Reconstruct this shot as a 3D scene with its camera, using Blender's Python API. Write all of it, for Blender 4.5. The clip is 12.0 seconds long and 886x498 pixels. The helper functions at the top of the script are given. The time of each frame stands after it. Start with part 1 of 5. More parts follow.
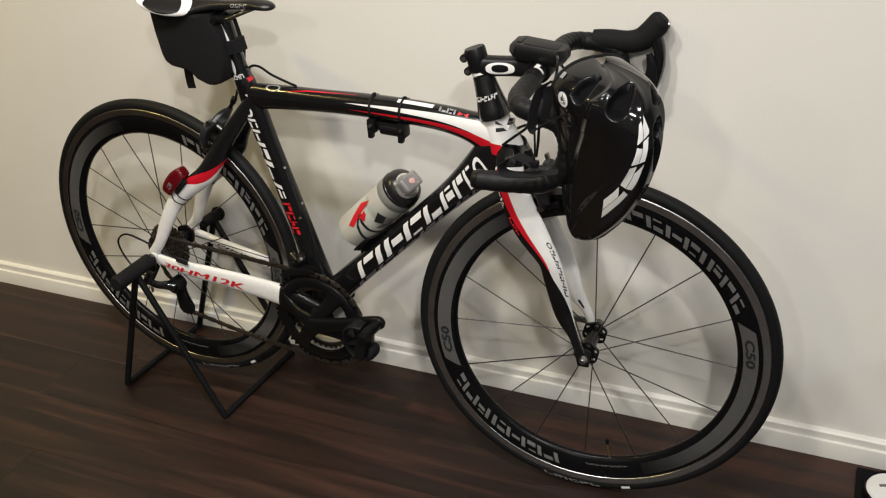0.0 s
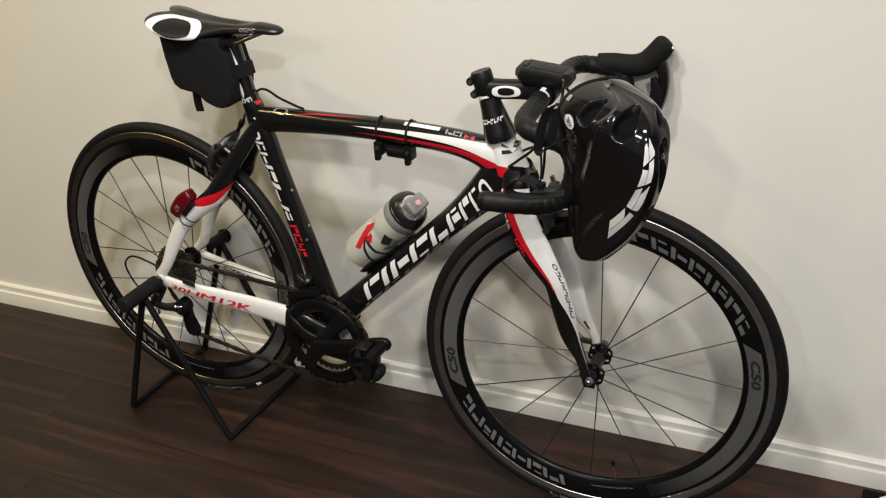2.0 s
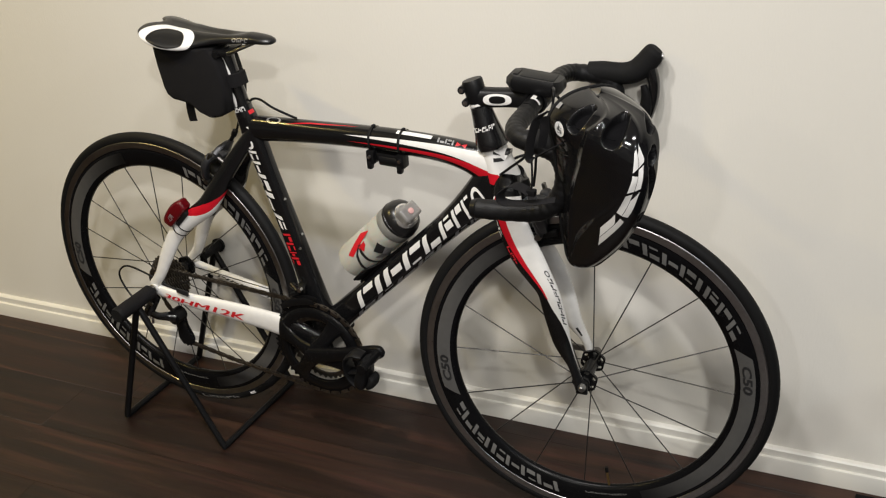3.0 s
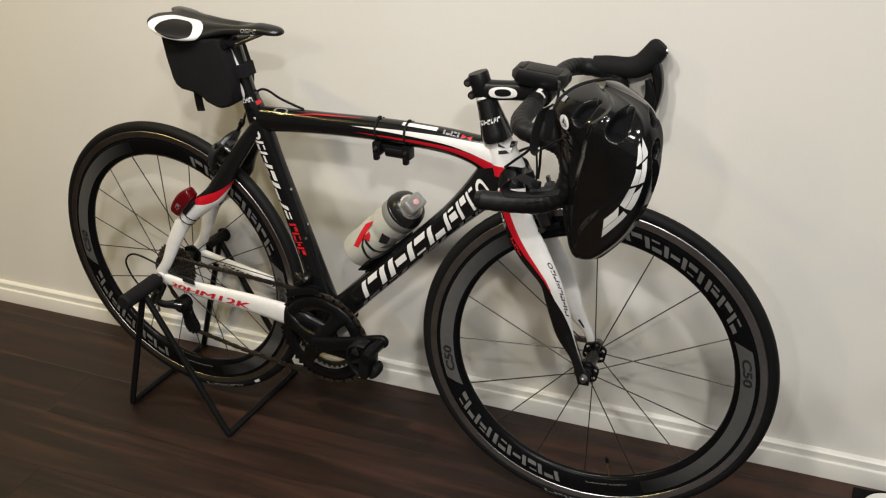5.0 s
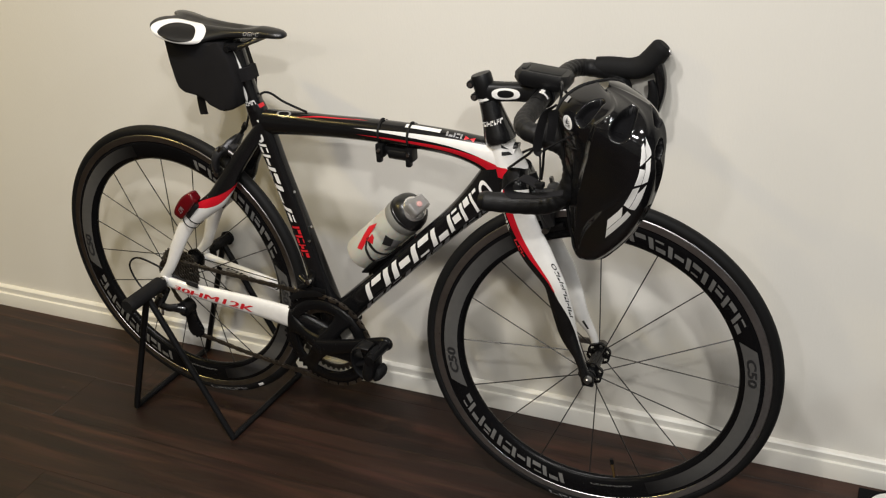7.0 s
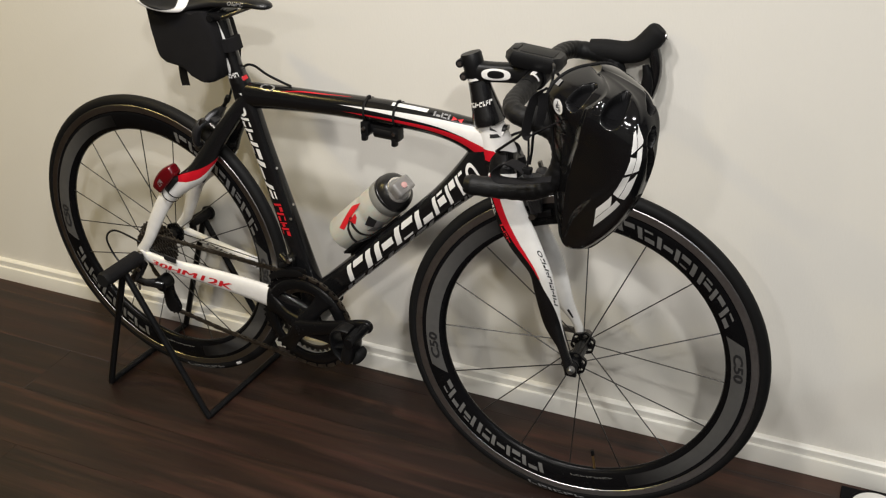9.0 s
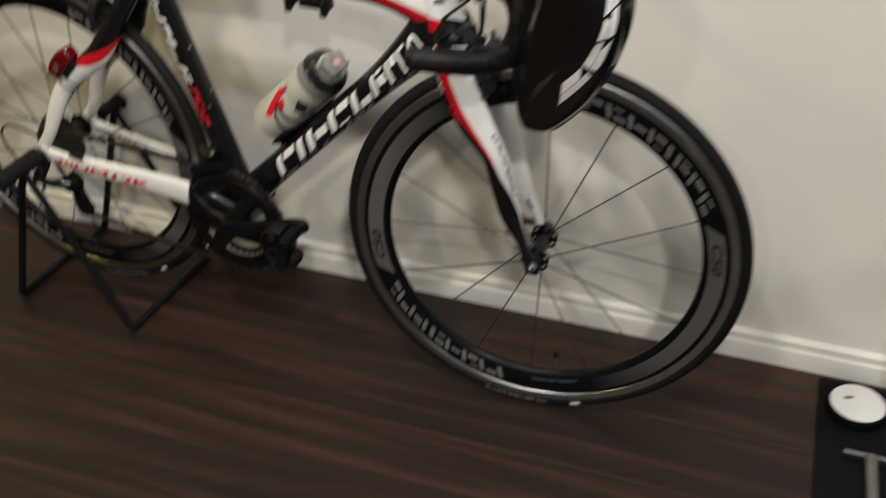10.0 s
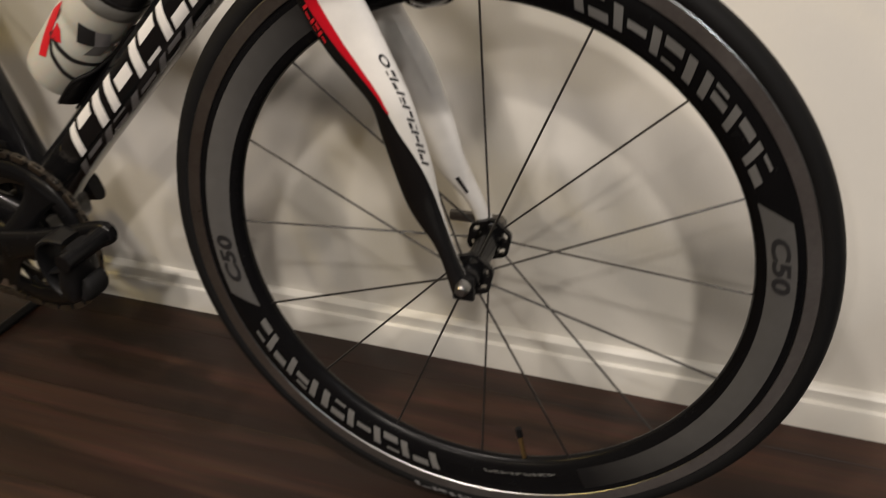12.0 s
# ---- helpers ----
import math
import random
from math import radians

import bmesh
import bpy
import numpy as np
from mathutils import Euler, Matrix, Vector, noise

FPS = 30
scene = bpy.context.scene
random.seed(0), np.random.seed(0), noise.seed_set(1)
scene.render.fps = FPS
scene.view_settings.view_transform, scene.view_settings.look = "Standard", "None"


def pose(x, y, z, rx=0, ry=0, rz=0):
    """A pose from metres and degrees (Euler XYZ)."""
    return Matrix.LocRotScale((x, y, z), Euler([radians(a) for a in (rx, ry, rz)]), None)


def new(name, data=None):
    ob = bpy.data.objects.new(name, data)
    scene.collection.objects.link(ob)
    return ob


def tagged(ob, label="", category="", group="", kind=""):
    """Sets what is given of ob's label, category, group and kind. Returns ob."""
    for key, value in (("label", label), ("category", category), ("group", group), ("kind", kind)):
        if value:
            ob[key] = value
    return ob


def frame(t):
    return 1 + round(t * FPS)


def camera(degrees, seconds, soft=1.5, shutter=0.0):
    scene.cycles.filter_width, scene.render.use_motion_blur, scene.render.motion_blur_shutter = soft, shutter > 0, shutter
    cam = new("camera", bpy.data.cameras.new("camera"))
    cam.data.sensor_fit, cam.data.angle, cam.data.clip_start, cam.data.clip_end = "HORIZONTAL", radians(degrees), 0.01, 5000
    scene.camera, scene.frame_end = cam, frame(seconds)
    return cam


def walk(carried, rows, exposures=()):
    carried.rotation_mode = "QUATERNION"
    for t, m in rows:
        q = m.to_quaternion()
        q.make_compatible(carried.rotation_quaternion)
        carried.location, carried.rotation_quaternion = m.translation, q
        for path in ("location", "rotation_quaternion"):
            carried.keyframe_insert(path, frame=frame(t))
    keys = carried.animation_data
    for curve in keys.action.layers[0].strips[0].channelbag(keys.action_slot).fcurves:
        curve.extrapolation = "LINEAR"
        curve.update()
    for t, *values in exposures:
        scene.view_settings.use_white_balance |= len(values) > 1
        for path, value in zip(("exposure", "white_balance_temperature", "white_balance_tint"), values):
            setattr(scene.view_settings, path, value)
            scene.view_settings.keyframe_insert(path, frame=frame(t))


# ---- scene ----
cam = camera(48.77, 12.0, soft=1.2, shutter=0.6)
ROWS = [
    (0.0, 1.3316, -1.6732, 1.3874, 60.142, 2.929, 22.601),
    (0.5, 1.3299, -1.6792, 1.3865, 60.27, 2.928, 22.293),
    (1.0, 1.3282, -1.6873, 1.3861, 61.42, 2.486, 22.606),
    (1.5, 1.3257, -1.6871, 1.3844, 61.446, 2.503, 22.378),
    (2.0, 1.3288, -1.6874, 1.3887, 61.573, 2.972, 22.694),
    (2.5, 1.3373, -1.6835, 1.3891, 61.949, 3.295, 22.488),
    (3.0, 1.3369, -1.6937, 1.389, 62.124, 3.107, 22.315),
    (5.0, 1.3397, -1.7121, 1.3935, 61.769, 2.634, 22.691),
    (5.5, 1.3396, -1.7093, 1.3904, 61.773, 2.979, 22.496),
    (6.0, 1.3395, -1.7121, 1.3929, 62.061, 2.85, 22.781),
    (6.5, 1.3407, -1.7146, 1.391, 62.136, 2.958, 22.696),
    (8.5, 1.3282, -1.7063, 1.3842, 61.076, 1.965, 22.77),
    (9.0, 1.3302, -1.6699, 1.3775, 60.692, 1.16, 22.97),
    (9.5, 1.3302, -1.6104, 1.3528, 58.651, 2.239, 23.67),
    (9.9, 1.2802, -1.5359, 1.2944, 55.551, 1.231, 18.604),
    (10.0, 1.2647, -1.5035, 1.2798, 53.867, 1.028, 19.409),
    (10.1, 1.2479, -1.4591, 1.2676, 52.374, 1.326, 20.595),
    (10.5, 1.1783, -1.2355, 1.2178, 47.411, 0.239, 20.052),
    (11.0, 1.1432, -1.0363, 1.0972, 45.606, -1.886, 19.002),
    (11.4, 1.172, -0.9856, 0.9637, 50.746, 0.546, 20.636),
    (11.5, 1.1818, -0.9814, 0.9366, 53.145, 1.388, 19.062),
    (11.6, 1.1916, -0.98, 0.9165, 54.813, 1.059, 18.151),
    (12.0, 1.2352, -0.9966, 0.8644, 57.191, 2.89, 20.037),
]
EXPOSURES = [(0.0, 0.0, 6500, 10), (9.0, 0.0, 6500, 10), (9.5, -0.05, 6500, 10), (10.0, -0.20, 6600, 10), (10.5, -0.32, 6700, 13), (11.0, -0.30, 7150, 15), (11.5, -0.10, 7150, 15), (12.0, -0.05, 7150, 15)]
walk(cam, [(t, pose(x, y, z, rx, ry, rz)) for t, x, y, z, rx, ry, rz in ROWS], EXPOSURES)

# pose of the bicycle (origin at the rear axle, x ahead, y to its left, z up) and of its steered front
BIKE = Matrix.Translation((0.0000, -0.1678, 0.3478)) @ pose(0, 0, 0, 0, 0, -4.246) @ pose(0, 0, 0, 0, 0.783, 0) @ pose(0, 0, 0, 0.064, 0, 0)
FRONT = Matrix.Translation((0.9704, 0.0050, -0.0001)) @ Matrix.Rotation(0.11674, 4, Vector((-0.29571, 0, 0.95528)))

# ---- world and lamps ----
world = bpy.data.worlds.new("room_air")
scene.world = world
world.use_nodes = True
world.node_tree.nodes["Background"].inputs[0].default_value = (0.9, 0.85, 0.75, 1)
world.node_tree.nodes["Background"].inputs[1].default_value = 0.02

# unseen ceiling downlights, several added as fill: place (x, y), watts, colour, radius
CEILING = 2.42
DOWNLIGHTS = [
    (1.87, -2.41, 41, (1.0, 0.98, 0.93), 0.065),
    (-1.35, -1.12, 22, (1.0, 0.77, 0.27), 0.065),
    (3.20, -1.50, 10, (0.78, 0.92, 1.0), 0.065),
    (0.35, -1.12, 21, (1.0, 0.97, 0.94), 0.065),
    (0.80, -1.30, 16, (1.0, 0.97, 0.95), 0.065),
    (1.35, -1.30, 8, (1.0, 0.97, 0.95), 0.065),
    # four fill lamps, added to soften the wheel shadows and lift the floor
    (0.85, -3.40, 24, (1.0, 0.97, 0.93), 0.065),
    (2.20, -4.20, 14, (1.0, 0.98, 0.95), 0.065),
    (-0.60, -3.80, 14, (1.0, 0.86, 0.62), 0.065),
    (3.00, -3.20, 6, (0.94, 0.97, 1.0), 0.065),
]


# ---- materials ----
def mat(name, color, rough=0.5, metal=0.0, vary=0.12, scale=40.0, bump=0.0, bump_scale=300.0, coat=0.0, stretch=(1, 1, 1)):
    """A surface with grain at two scales in its colour, gloss and relief."""
    m = bpy.data.materials.new(name)
    m.use_nodes = True
    nt = m.node_tree
    b = nt.nodes["Principled BSDF"]
    tc = nt.nodes.new("ShaderNodeTexCoord")
    mp = nt.nodes.new("ShaderNodeMapping")
    mp.inputs["Scale"].default_value = stretch
    nt.links.new(tc.outputs["Object"], mp.inputs["Vector"])
    n1 = nt.nodes.new("ShaderNodeTexNoise")
    n1.inputs["Scale"].default_value = scale
    n1.inputs["Detail"].default_value = 6
    n2 = nt.nodes.new("ShaderNodeTexNoise")
    n2.inputs["Scale"].default_value = scale * 0.13
    n2.inputs["Detail"].default_value = 3
    for n in (n1, n2):
        nt.links.new(mp.outputs["Vector"], n.inputs["Vector"])
    add = nt.nodes.new("ShaderNodeMath")
    nt.links.new(n1.outputs["Fac"], add.inputs[0])
    nt.links.new(n2.outputs["Fac"], add.inputs[1])
    ramp = nt.nodes.new("ShaderNodeValToRGB")
    half = nt.nodes.new("ShaderNodeMath")
    half.operation = "MULTIPLY"
    half.inputs[1].default_value = 0.5
    nt.links.new(add.outputs[0], half.inputs[0])
    nt.links.new(half.outputs[0], ramp.inputs["Fac"])
    lo, hi = ramp.color_ramp.elements
    lo.position, hi.position = 0.3, 0.7
    lo.color = (*[c * (1 - vary) for c in color], 1)
    hi.color = (*[min(1, c * (1 + vary)) for c in color], 1)
    nt.links.new(ramp.outputs["Color"], b.inputs["Base Color"])
    rg = nt.nodes.new("ShaderNodeMapRange")
    rg.inputs["To Min"].default_value = max(0.02, rough - 0.08)
    rg.inputs["To Max"].default_value = min(1, rough + 0.10)
    nt.links.new(half.outputs[0], rg.inputs["Value"])
    nt.links.new(rg.outputs["Result"], b.inputs["Roughness"])
    b.inputs["Metallic"].default_value = metal
    b.inputs["Coat Weight"].default_value = coat
    b.inputs["Coat Roughness"].default_value = 0.05
    if bump:
        n3 = nt.nodes.new("ShaderNodeTexNoise")
        n3.inputs["Scale"].default_value = bump_scale
        n3.inputs["Detail"].default_value = 4
        nt.links.new(mp.outputs["Vector"], n3.inputs["Vector"])
        bm_ = nt.nodes.new("ShaderNodeBump")
        bm_.inputs["Strength"].default_value = bump
        bm_.inputs["Distance"].default_value = 0.002
        nt.links.new(n3.outputs["Fac"], bm_.inputs["Height"])
        nt.links.new(bm_.outputs["Normal"], b.inputs["Normal"])
    return m


def paint_mat(name, base=(0.006, 0.006, 0.0065)):
    """Lacquered frame: a base colour with white and red areas whose outlines are stored on the mesh."""
    m = bpy.data.materials.new(name)
    m.use_nodes = True
    nt = m.node_tree
    b = nt.nodes["Principled BSDF"]
    noise_ = nt.nodes.new("ShaderNodeTexNoise")
    noise_.inputs["Scale"].default_value = 60
    tc = nt.nodes.new("ShaderNodeTexCoord")
    nt.links.new(tc.outputs["Object"], noise_.inputs["Vector"])
    last = None
    for key, col in (("white_area", (0.74, 0.73, 0.71)), ("red_area", (0.52, 0.009, 0.020))):
        at = nt.nodes.new("ShaderNodeAttribute")
        at.attribute_name = key
        gt = nt.nodes.new("ShaderNodeMapRange")
        gt.inputs["From Min"].default_value, gt.inputs["From Max"].default_value = -0.02, 0.02
        nt.links.new(at.outputs["Fac"], gt.inputs["Value"])
        mix = nt.nodes.new("ShaderNodeMix")
        mix.data_type = "RGBA"
        nt.links.new(gt.outputs["Result"], mix.inputs[0])
        if last is None:
            mix.inputs[6].default_value = (*base, 1)
        else:
            nt.links.new(last.outputs[2], mix.inputs[6])
        mix.inputs[7].default_value = (*col, 1)
        last = mix
    hsv = nt.nodes.new("ShaderNodeHueSaturation")
    mr = nt.nodes.new("ShaderNodeMapRange")
    mr.inputs["To Min"].default_value, mr.inputs["To Max"].default_value = 0.9, 1.08
    nt.links.new(noise_.outputs["Fac"], mr.inputs["Value"])
    nt.links.new(mr.outputs["Result"], hsv.inputs["Value"])
    nt.links.new(last.outputs[2], hsv.inputs["Color"])
    nt.links.new(hsv.outputs["Color"], b.inputs["Base Color"])
    b.inputs["Roughness"].default_value = 0.20
    b.inputs["Specular IOR Level"].default_value = 0.32
    b.inputs["Coat Weight"].default_value = 0.30
    b.inputs["Coat Roughness"].default_value = 0.06
    return m


M_PAINT = paint_mat("lacquer")
M_BLACK_GLOSS = mat("black_gloss", (0.006, 0.006, 0.0065), 0.22, coat=0.6)
M_BLACK_SATIN = mat("black_satin", (0.0055, 0.0055, 0.006), 0.38, scale=80)
M_BLACK_RUBBER = mat("black_rubber", (0.0058, 0.0058, 0.0062), 0.75, bump=0.25, bump_scale=900, scale=120)
M_TYRE = mat("tyre_rubber", (0.0048, 0.0048, 0.0052), 0.62, bump=0.08, bump_scale=700, scale=150)
M_HUB = mat("hub_lacquer", (0.005, 0.005, 0.0055), 0.16, scale=120)
M_TAPE = mat("bar_tape", (0.006, 0.006, 0.0065), 0.45, bump=0.35, bump_scale=500, scale=90)
M_NYLON = mat("nylon", (0.0085, 0.008, 0.0088), 0.9, bump=0.6, bump_scale=1500, scale=60, vary=0.3)
M_RIM = mat("rim_carbon", (0.004, 0.004, 0.0045), 0.24, scale=120)
M_BRAKE_TRACK = mat("brake_track", (0.36, 0.355, 0.35), 0.30, metal=1.0, scale=200)
M_ALU = mat("polished_alloy", (0.55, 0.55, 0.56), 0.25, metal=1.0, scale=150)
M_STEEL_DARK = mat("dark_steel", (0.17, 0.162, 0.15), 0.35, metal=1.0, scale=200, vary=0.3)
M_STEEL_MID = mat("mid_steel", (0.30, 0.30, 0.30), 0.3, metal=1.0, scale=200)
M_COG = mat("worn_cog", (0.15, 0.132, 0.112), 0.45, metal=1.0, scale=200, vary=0.3)
M_CHAIN = mat("oily_chain", (0.17, 0.15, 0.128), 0.4, metal=1.0, scale=300, vary=0.4)
M_GREY_ALLOY = mat("grey_alloy", (0.038, 0.038, 0.041), 0.34, metal=0.5, scale=120)
M_SPOKE = mat("black_spoke", (0.085, 0.083, 0.08), 0.32, metal=0.9, scale=200)
M_WHITE = mat("white_vinyl", (0.74, 0.73, 0.71), 0.45, vary=0.05)
M_RED = mat("red_print", (0.54, 0.012, 0.020), 0.4, vary=0.08)
M_LENS = mat("red_lens", (0.11, 0.003, 0.006), 0.16, coat=0.5)
M_SILVER_PRINT = mat("silver_print", (0.32, 0.32, 0.33), 0.35, metal=0.5)
M_GREY_PRINT = mat("grey_print", (0.128, 0.126, 0.123), 0.40)
M_BRASS = mat("brass", (0.60, 0.42, 0.18), 0.3, metal=1.0)
M_BOTTLE = mat("bottle_plastic", (0.44, 0.43, 0.375), 0.35, vary=0.05, scale=25)
M_BOTTLE.node_tree.nodes["Principled BSDF"].inputs["Subsurface Weight"].default_value = 0.25
M_CAP = mat("cap_plastic", (0.009, 0.009, 0.0095), 0.3)
M_CLEAR = mat("clear_valve", (0.62, 0.60, 0.58), 0.30)
M_CLEAR.node_tree.nodes["Principled BSDF"].inputs["Transmission Weight"].default_value = 0.72
M_NECK = mat("frosted_neck", (0.22, 0.22, 0.205), 0.35, vary=0.05)
M_BLACK_PRINT = mat("black_print", (0.015, 0.015, 0.016), 0.4)
M_SADDLE = mat("saddle_cover", (0.008, 0.008, 0.0085), 0.30, bump=0.1, bump_scale=900, scale=70)
M_MAT = mat("mat_rubber", (0.0045, 0.0042, 0.005), 0.8, bump=0.3, bump_scale=500, scale=60)
M_MAT.node_tree.nodes["Principled BSDF"].inputs["Specular IOR Level"].default_value = 0.12
M_CRANK = mat("anodised_black", (0.0045, 0.0045, 0.005), 0.24, scale=90)
M_PINK = mat("pink_silicone", (0.62, 0.36, 0.34), 0.4)
M_FOAM = mat("foam_liner", (0.004, 0.004, 0.004), 0.95, bump=0.4, bump_scale=600)
M_STAND = mat("stand_steel", (0.005, 0.005, 0.0055), 0.40, bump=0.1, bump_scale=400)
M_SCREEN = mat("screen_glass", (0.006, 0.0065, 0.007), 0.45)
M_SCREEN.node_tree.nodes["Principled BSDF"].inputs["Specular IOR Level"].default_value = 0.2
M_WALL = mat("wall_paint", (0.74, 0.715, 0.655), 0.78, vary=0.025, scale=3.0, bump=0.20, bump_scale=260, stretch=(1, 1, 0.30))
# grey of the unseen walls, made up to keep reflections and bounce low
M_FAR_WALL = mat("unseen_wall_dim", (0.21, 0.208, 0.204), 0.8, vary=0.05, scale=3.0)
M_CEILING = mat("ceiling_paint", (0.74, 0.725, 0.70), 0.9, vary=0.02, scale=4.0)
M_TRIM = mat("trim_paint", (0.76, 0.74, 0.68), 0.40, vary=0.03, scale=12.0)
M_LAMP_RING = mat("lamp_ring", (0.7, 0.7, 0.7), 0.4)


def fade_mat(name, base, tint):
    """Rim print whose grey thins out to the black lacquer along its length."""
    m = mat(name, tint, 0.42, scale=70)
    nt = m.node_tree
    b = nt.nodes["Principled BSDF"]
    old = b.inputs["Base Color"].links[0].from_socket
    at = nt.nodes.new("ShaderNodeAttribute")
    at.attribute_name = "ink"
    mix = nt.nodes.new("ShaderNodeMix")
    mix.data_type = "RGBA"
    mix.inputs[6].default_value = (*base, 1)
    nt.links.new(at.outputs["Fac"], mix.inputs[0])
    nt.links.new(old, mix.inputs[7])
    nt.links.new(mix.outputs[2], b.inputs["Base Color"])
    return m


M_RIM_FADE = fade_mat("rim_fade", (0.005, 0.005, 0.0055), (0.078, 0.076, 0.074))
M_RIM_FADE.node_tree.nodes["Principled BSDF"].inputs["Specular IOR Level"].default_value = 0.3


def wood_mat(name):
    m = bpy.data.materials.new(name)
    m.use_nodes = True
    nt = m.node_tree
    b = nt.nodes["Principled BSDF"]
    tc = nt.nodes.new("ShaderNodeTexCoord")
    oi = nt.nodes.new("ShaderNodeObjectInfo")
    off = nt.nodes.new("ShaderNodeVectorMath")
    off.operation = "SCALE"
    off.inputs[0].default_value = (7.3, 5.1, 3.7)
    nt.links.new(oi.outputs["Random"], off.inputs["Scale"])
    va = nt.nodes.new("ShaderNodeVectorMath")
    nt.links.new(tc.outputs["Object"], va.inputs[0])
    nt.links.new(off.outputs[0], va.inputs[1])
    mp = nt.nodes.new("ShaderNodeMapping")
    mp.inputs["Scale"].default_value = (0.8, 11.0, 11.0)
    nt.links.new(va.outputs[0], mp.inputs["Vector"])
    n1 = nt.nodes.new("ShaderNodeTexNoise")
    n1.inputs["Scale"].default_value, n1.inputs["Detail"].default_value, n1.inputs["Distortion"].default_value = 2.2, 8, 0.6
    nt.links.new(mp.outputs[0], n1.inputs["Vector"])
    mp2 = nt.nodes.new("ShaderNodeMapping")
    mp2.inputs["Scale"].default_value = (6.0, 220.0, 60.0)
    nt.links.new(va.outputs[0], mp2.inputs["Vector"])
    n2 = nt.nodes.new("ShaderNodeTexNoise")
    n2.inputs["Scale"].default_value, n2.inputs["Detail"].default_value = 1.0, 3
    nt.links.new(mp2.outputs[0], n2.inputs["Vector"])
    ramp = nt.nodes.new("ShaderNodeValToRGB")
    e = ramp.color_ramp.elements
    e[0].position, e[0].color = 0.33, (0.0092, 0.0038, 0.0025, 1)
    e[1].position, e[1].color = 0.70, (0.045, 0.0186, 0.0112, 1)
    mid = e.new(0.52)
    mid.color = (0.0175, 0.0072, 0.0044, 1)
    nt.links.new(n1.outputs["Fac"], ramp.inputs["Fac"])
    mul = nt.nodes.new("ShaderNodeMix")
    mul.data_type, mul.blend_type = "RGBA", "MULTIPLY"
    mul.inputs[0].default_value = 0.55
    nt.links.new(ramp.outputs["Color"], mul.inputs[6])
    nt.links.new(n2.outputs["Color"], mul.inputs[7])
    hs = nt.nodes.new("ShaderNodeHueSaturation")
    mr = nt.nodes.new("ShaderNodeMapRange")
    mr.inputs["To Min"].default_value, mr.inputs["To Max"].default_value = 0.85, 1.6
    nt.links.new(oi.outputs["Random"], mr.inputs["Value"])
    nt.links.new(mr.outputs["Result"], hs.inputs["Value"])
    nt.links.new(mul.outputs[2], hs.inputs["Color"])
    nt.links.new(hs.outputs["Color"], b.inputs["Base Color"])
    b.inputs["Specular IOR Level"].default_value = 0.40
    rr = nt.nodes.new("ShaderNodeMapRange")
    rr.inputs["To Min"].default_value, rr.inputs["To Max"].default_value = 0.36, 0.58
    nt.links.new(n1.outputs["Fac"], rr.inputs["Value"])
    nt.links.new(rr.outputs["Result"], b.inputs["Roughness"])
    bp = nt.nodes.new("ShaderNodeBump")
    bp.inputs["Strength"].default_value, bp.inputs["Distance"].default_value = 0.25, 0.001
    nt.links.new(n2.outputs["Fac"], bp.inputs["Height"])
    nt.links.new(bp.outputs["Normal"], b.inputs["Normal"])
    return m


for _m in (M_CRANK, M_RIM, M_TYRE, M_NYLON, M_TAPE, M_BLACK_RUBBER, M_BLACK_SATIN, M_STAND):
    _m.node_tree.nodes["Principled BSDF"].inputs["Specular IOR Level"].default_value = 0.22


M_RIM.node_tree.nodes["Principled BSDF"].inputs["Specular IOR Level"].default_value = 0.13
M_HUB.node_tree.nodes["Principled BSDF"].inputs["Specular IOR Level"].default_value = 0.30
M_WOOD = wood_mat("dark_laminate")


# ---- mesh helpers ----
def mesh_of(name, verts, faces, material, attrs=None, sharp=38):
    me = bpy.data.meshes.new(name)
    me.from_pydata([tuple(v) for v in verts], [], faces)
    me.validate()
    for key, values in (attrs or {}).items():
        a = me.attributes.new(key, "FLOAT", "POINT")
        a.data.foreach_set("value", np.asarray(values, dtype=np.float32))
    me.polygons.foreach_set("use_smooth", [True] * len(me.polygons))
    me.set_sharp_from_angle(angle=radians(sharp))
    if isinstance(material, (list, tuple)):
        for q in material:
            me.materials.append(q)
    else:
        me.materials.append(material)
    return me


def part(name, data, material, parent, label="", sharp=38, attrs=None):
    """One mesh object under a thing or under a part; data: (verts, faces), in the parent's own coordinates."""
    ob = new(name, mesh_of(name, data[0], data[1], material, attrs, sharp))
    ob.parent = parent
    if label:
        tagged(ob, label)
    return ob


def thing(name, label, category, m=None, data=None, material=None, group="", kind="", sharp=38):
    ob = new(name, mesh_of(name, data[0], data[1], material, None, sharp) if data else None)
    if m is not None:
        ob.matrix_world = m
    return tagged(ob, label, category, group, kind)


def join(*parts_):
    verts, faces = [], []
    for v, f in parts_:
        k = len(verts)
        verts += [tuple(p) for p in v]
        faces += [tuple(i + k for i in q) for q in f]
    return verts, faces


def moved(data, m):
    return [tuple(m @ Vector(v)) for v in data[0]], data[1]


def bm_data(bm):
    bm.verts.index_update()
    out = [tuple(v.co) for v in bm.verts], [tuple(v.index for v in f.verts) for f in bm.faces]
    bm.free()
    return out


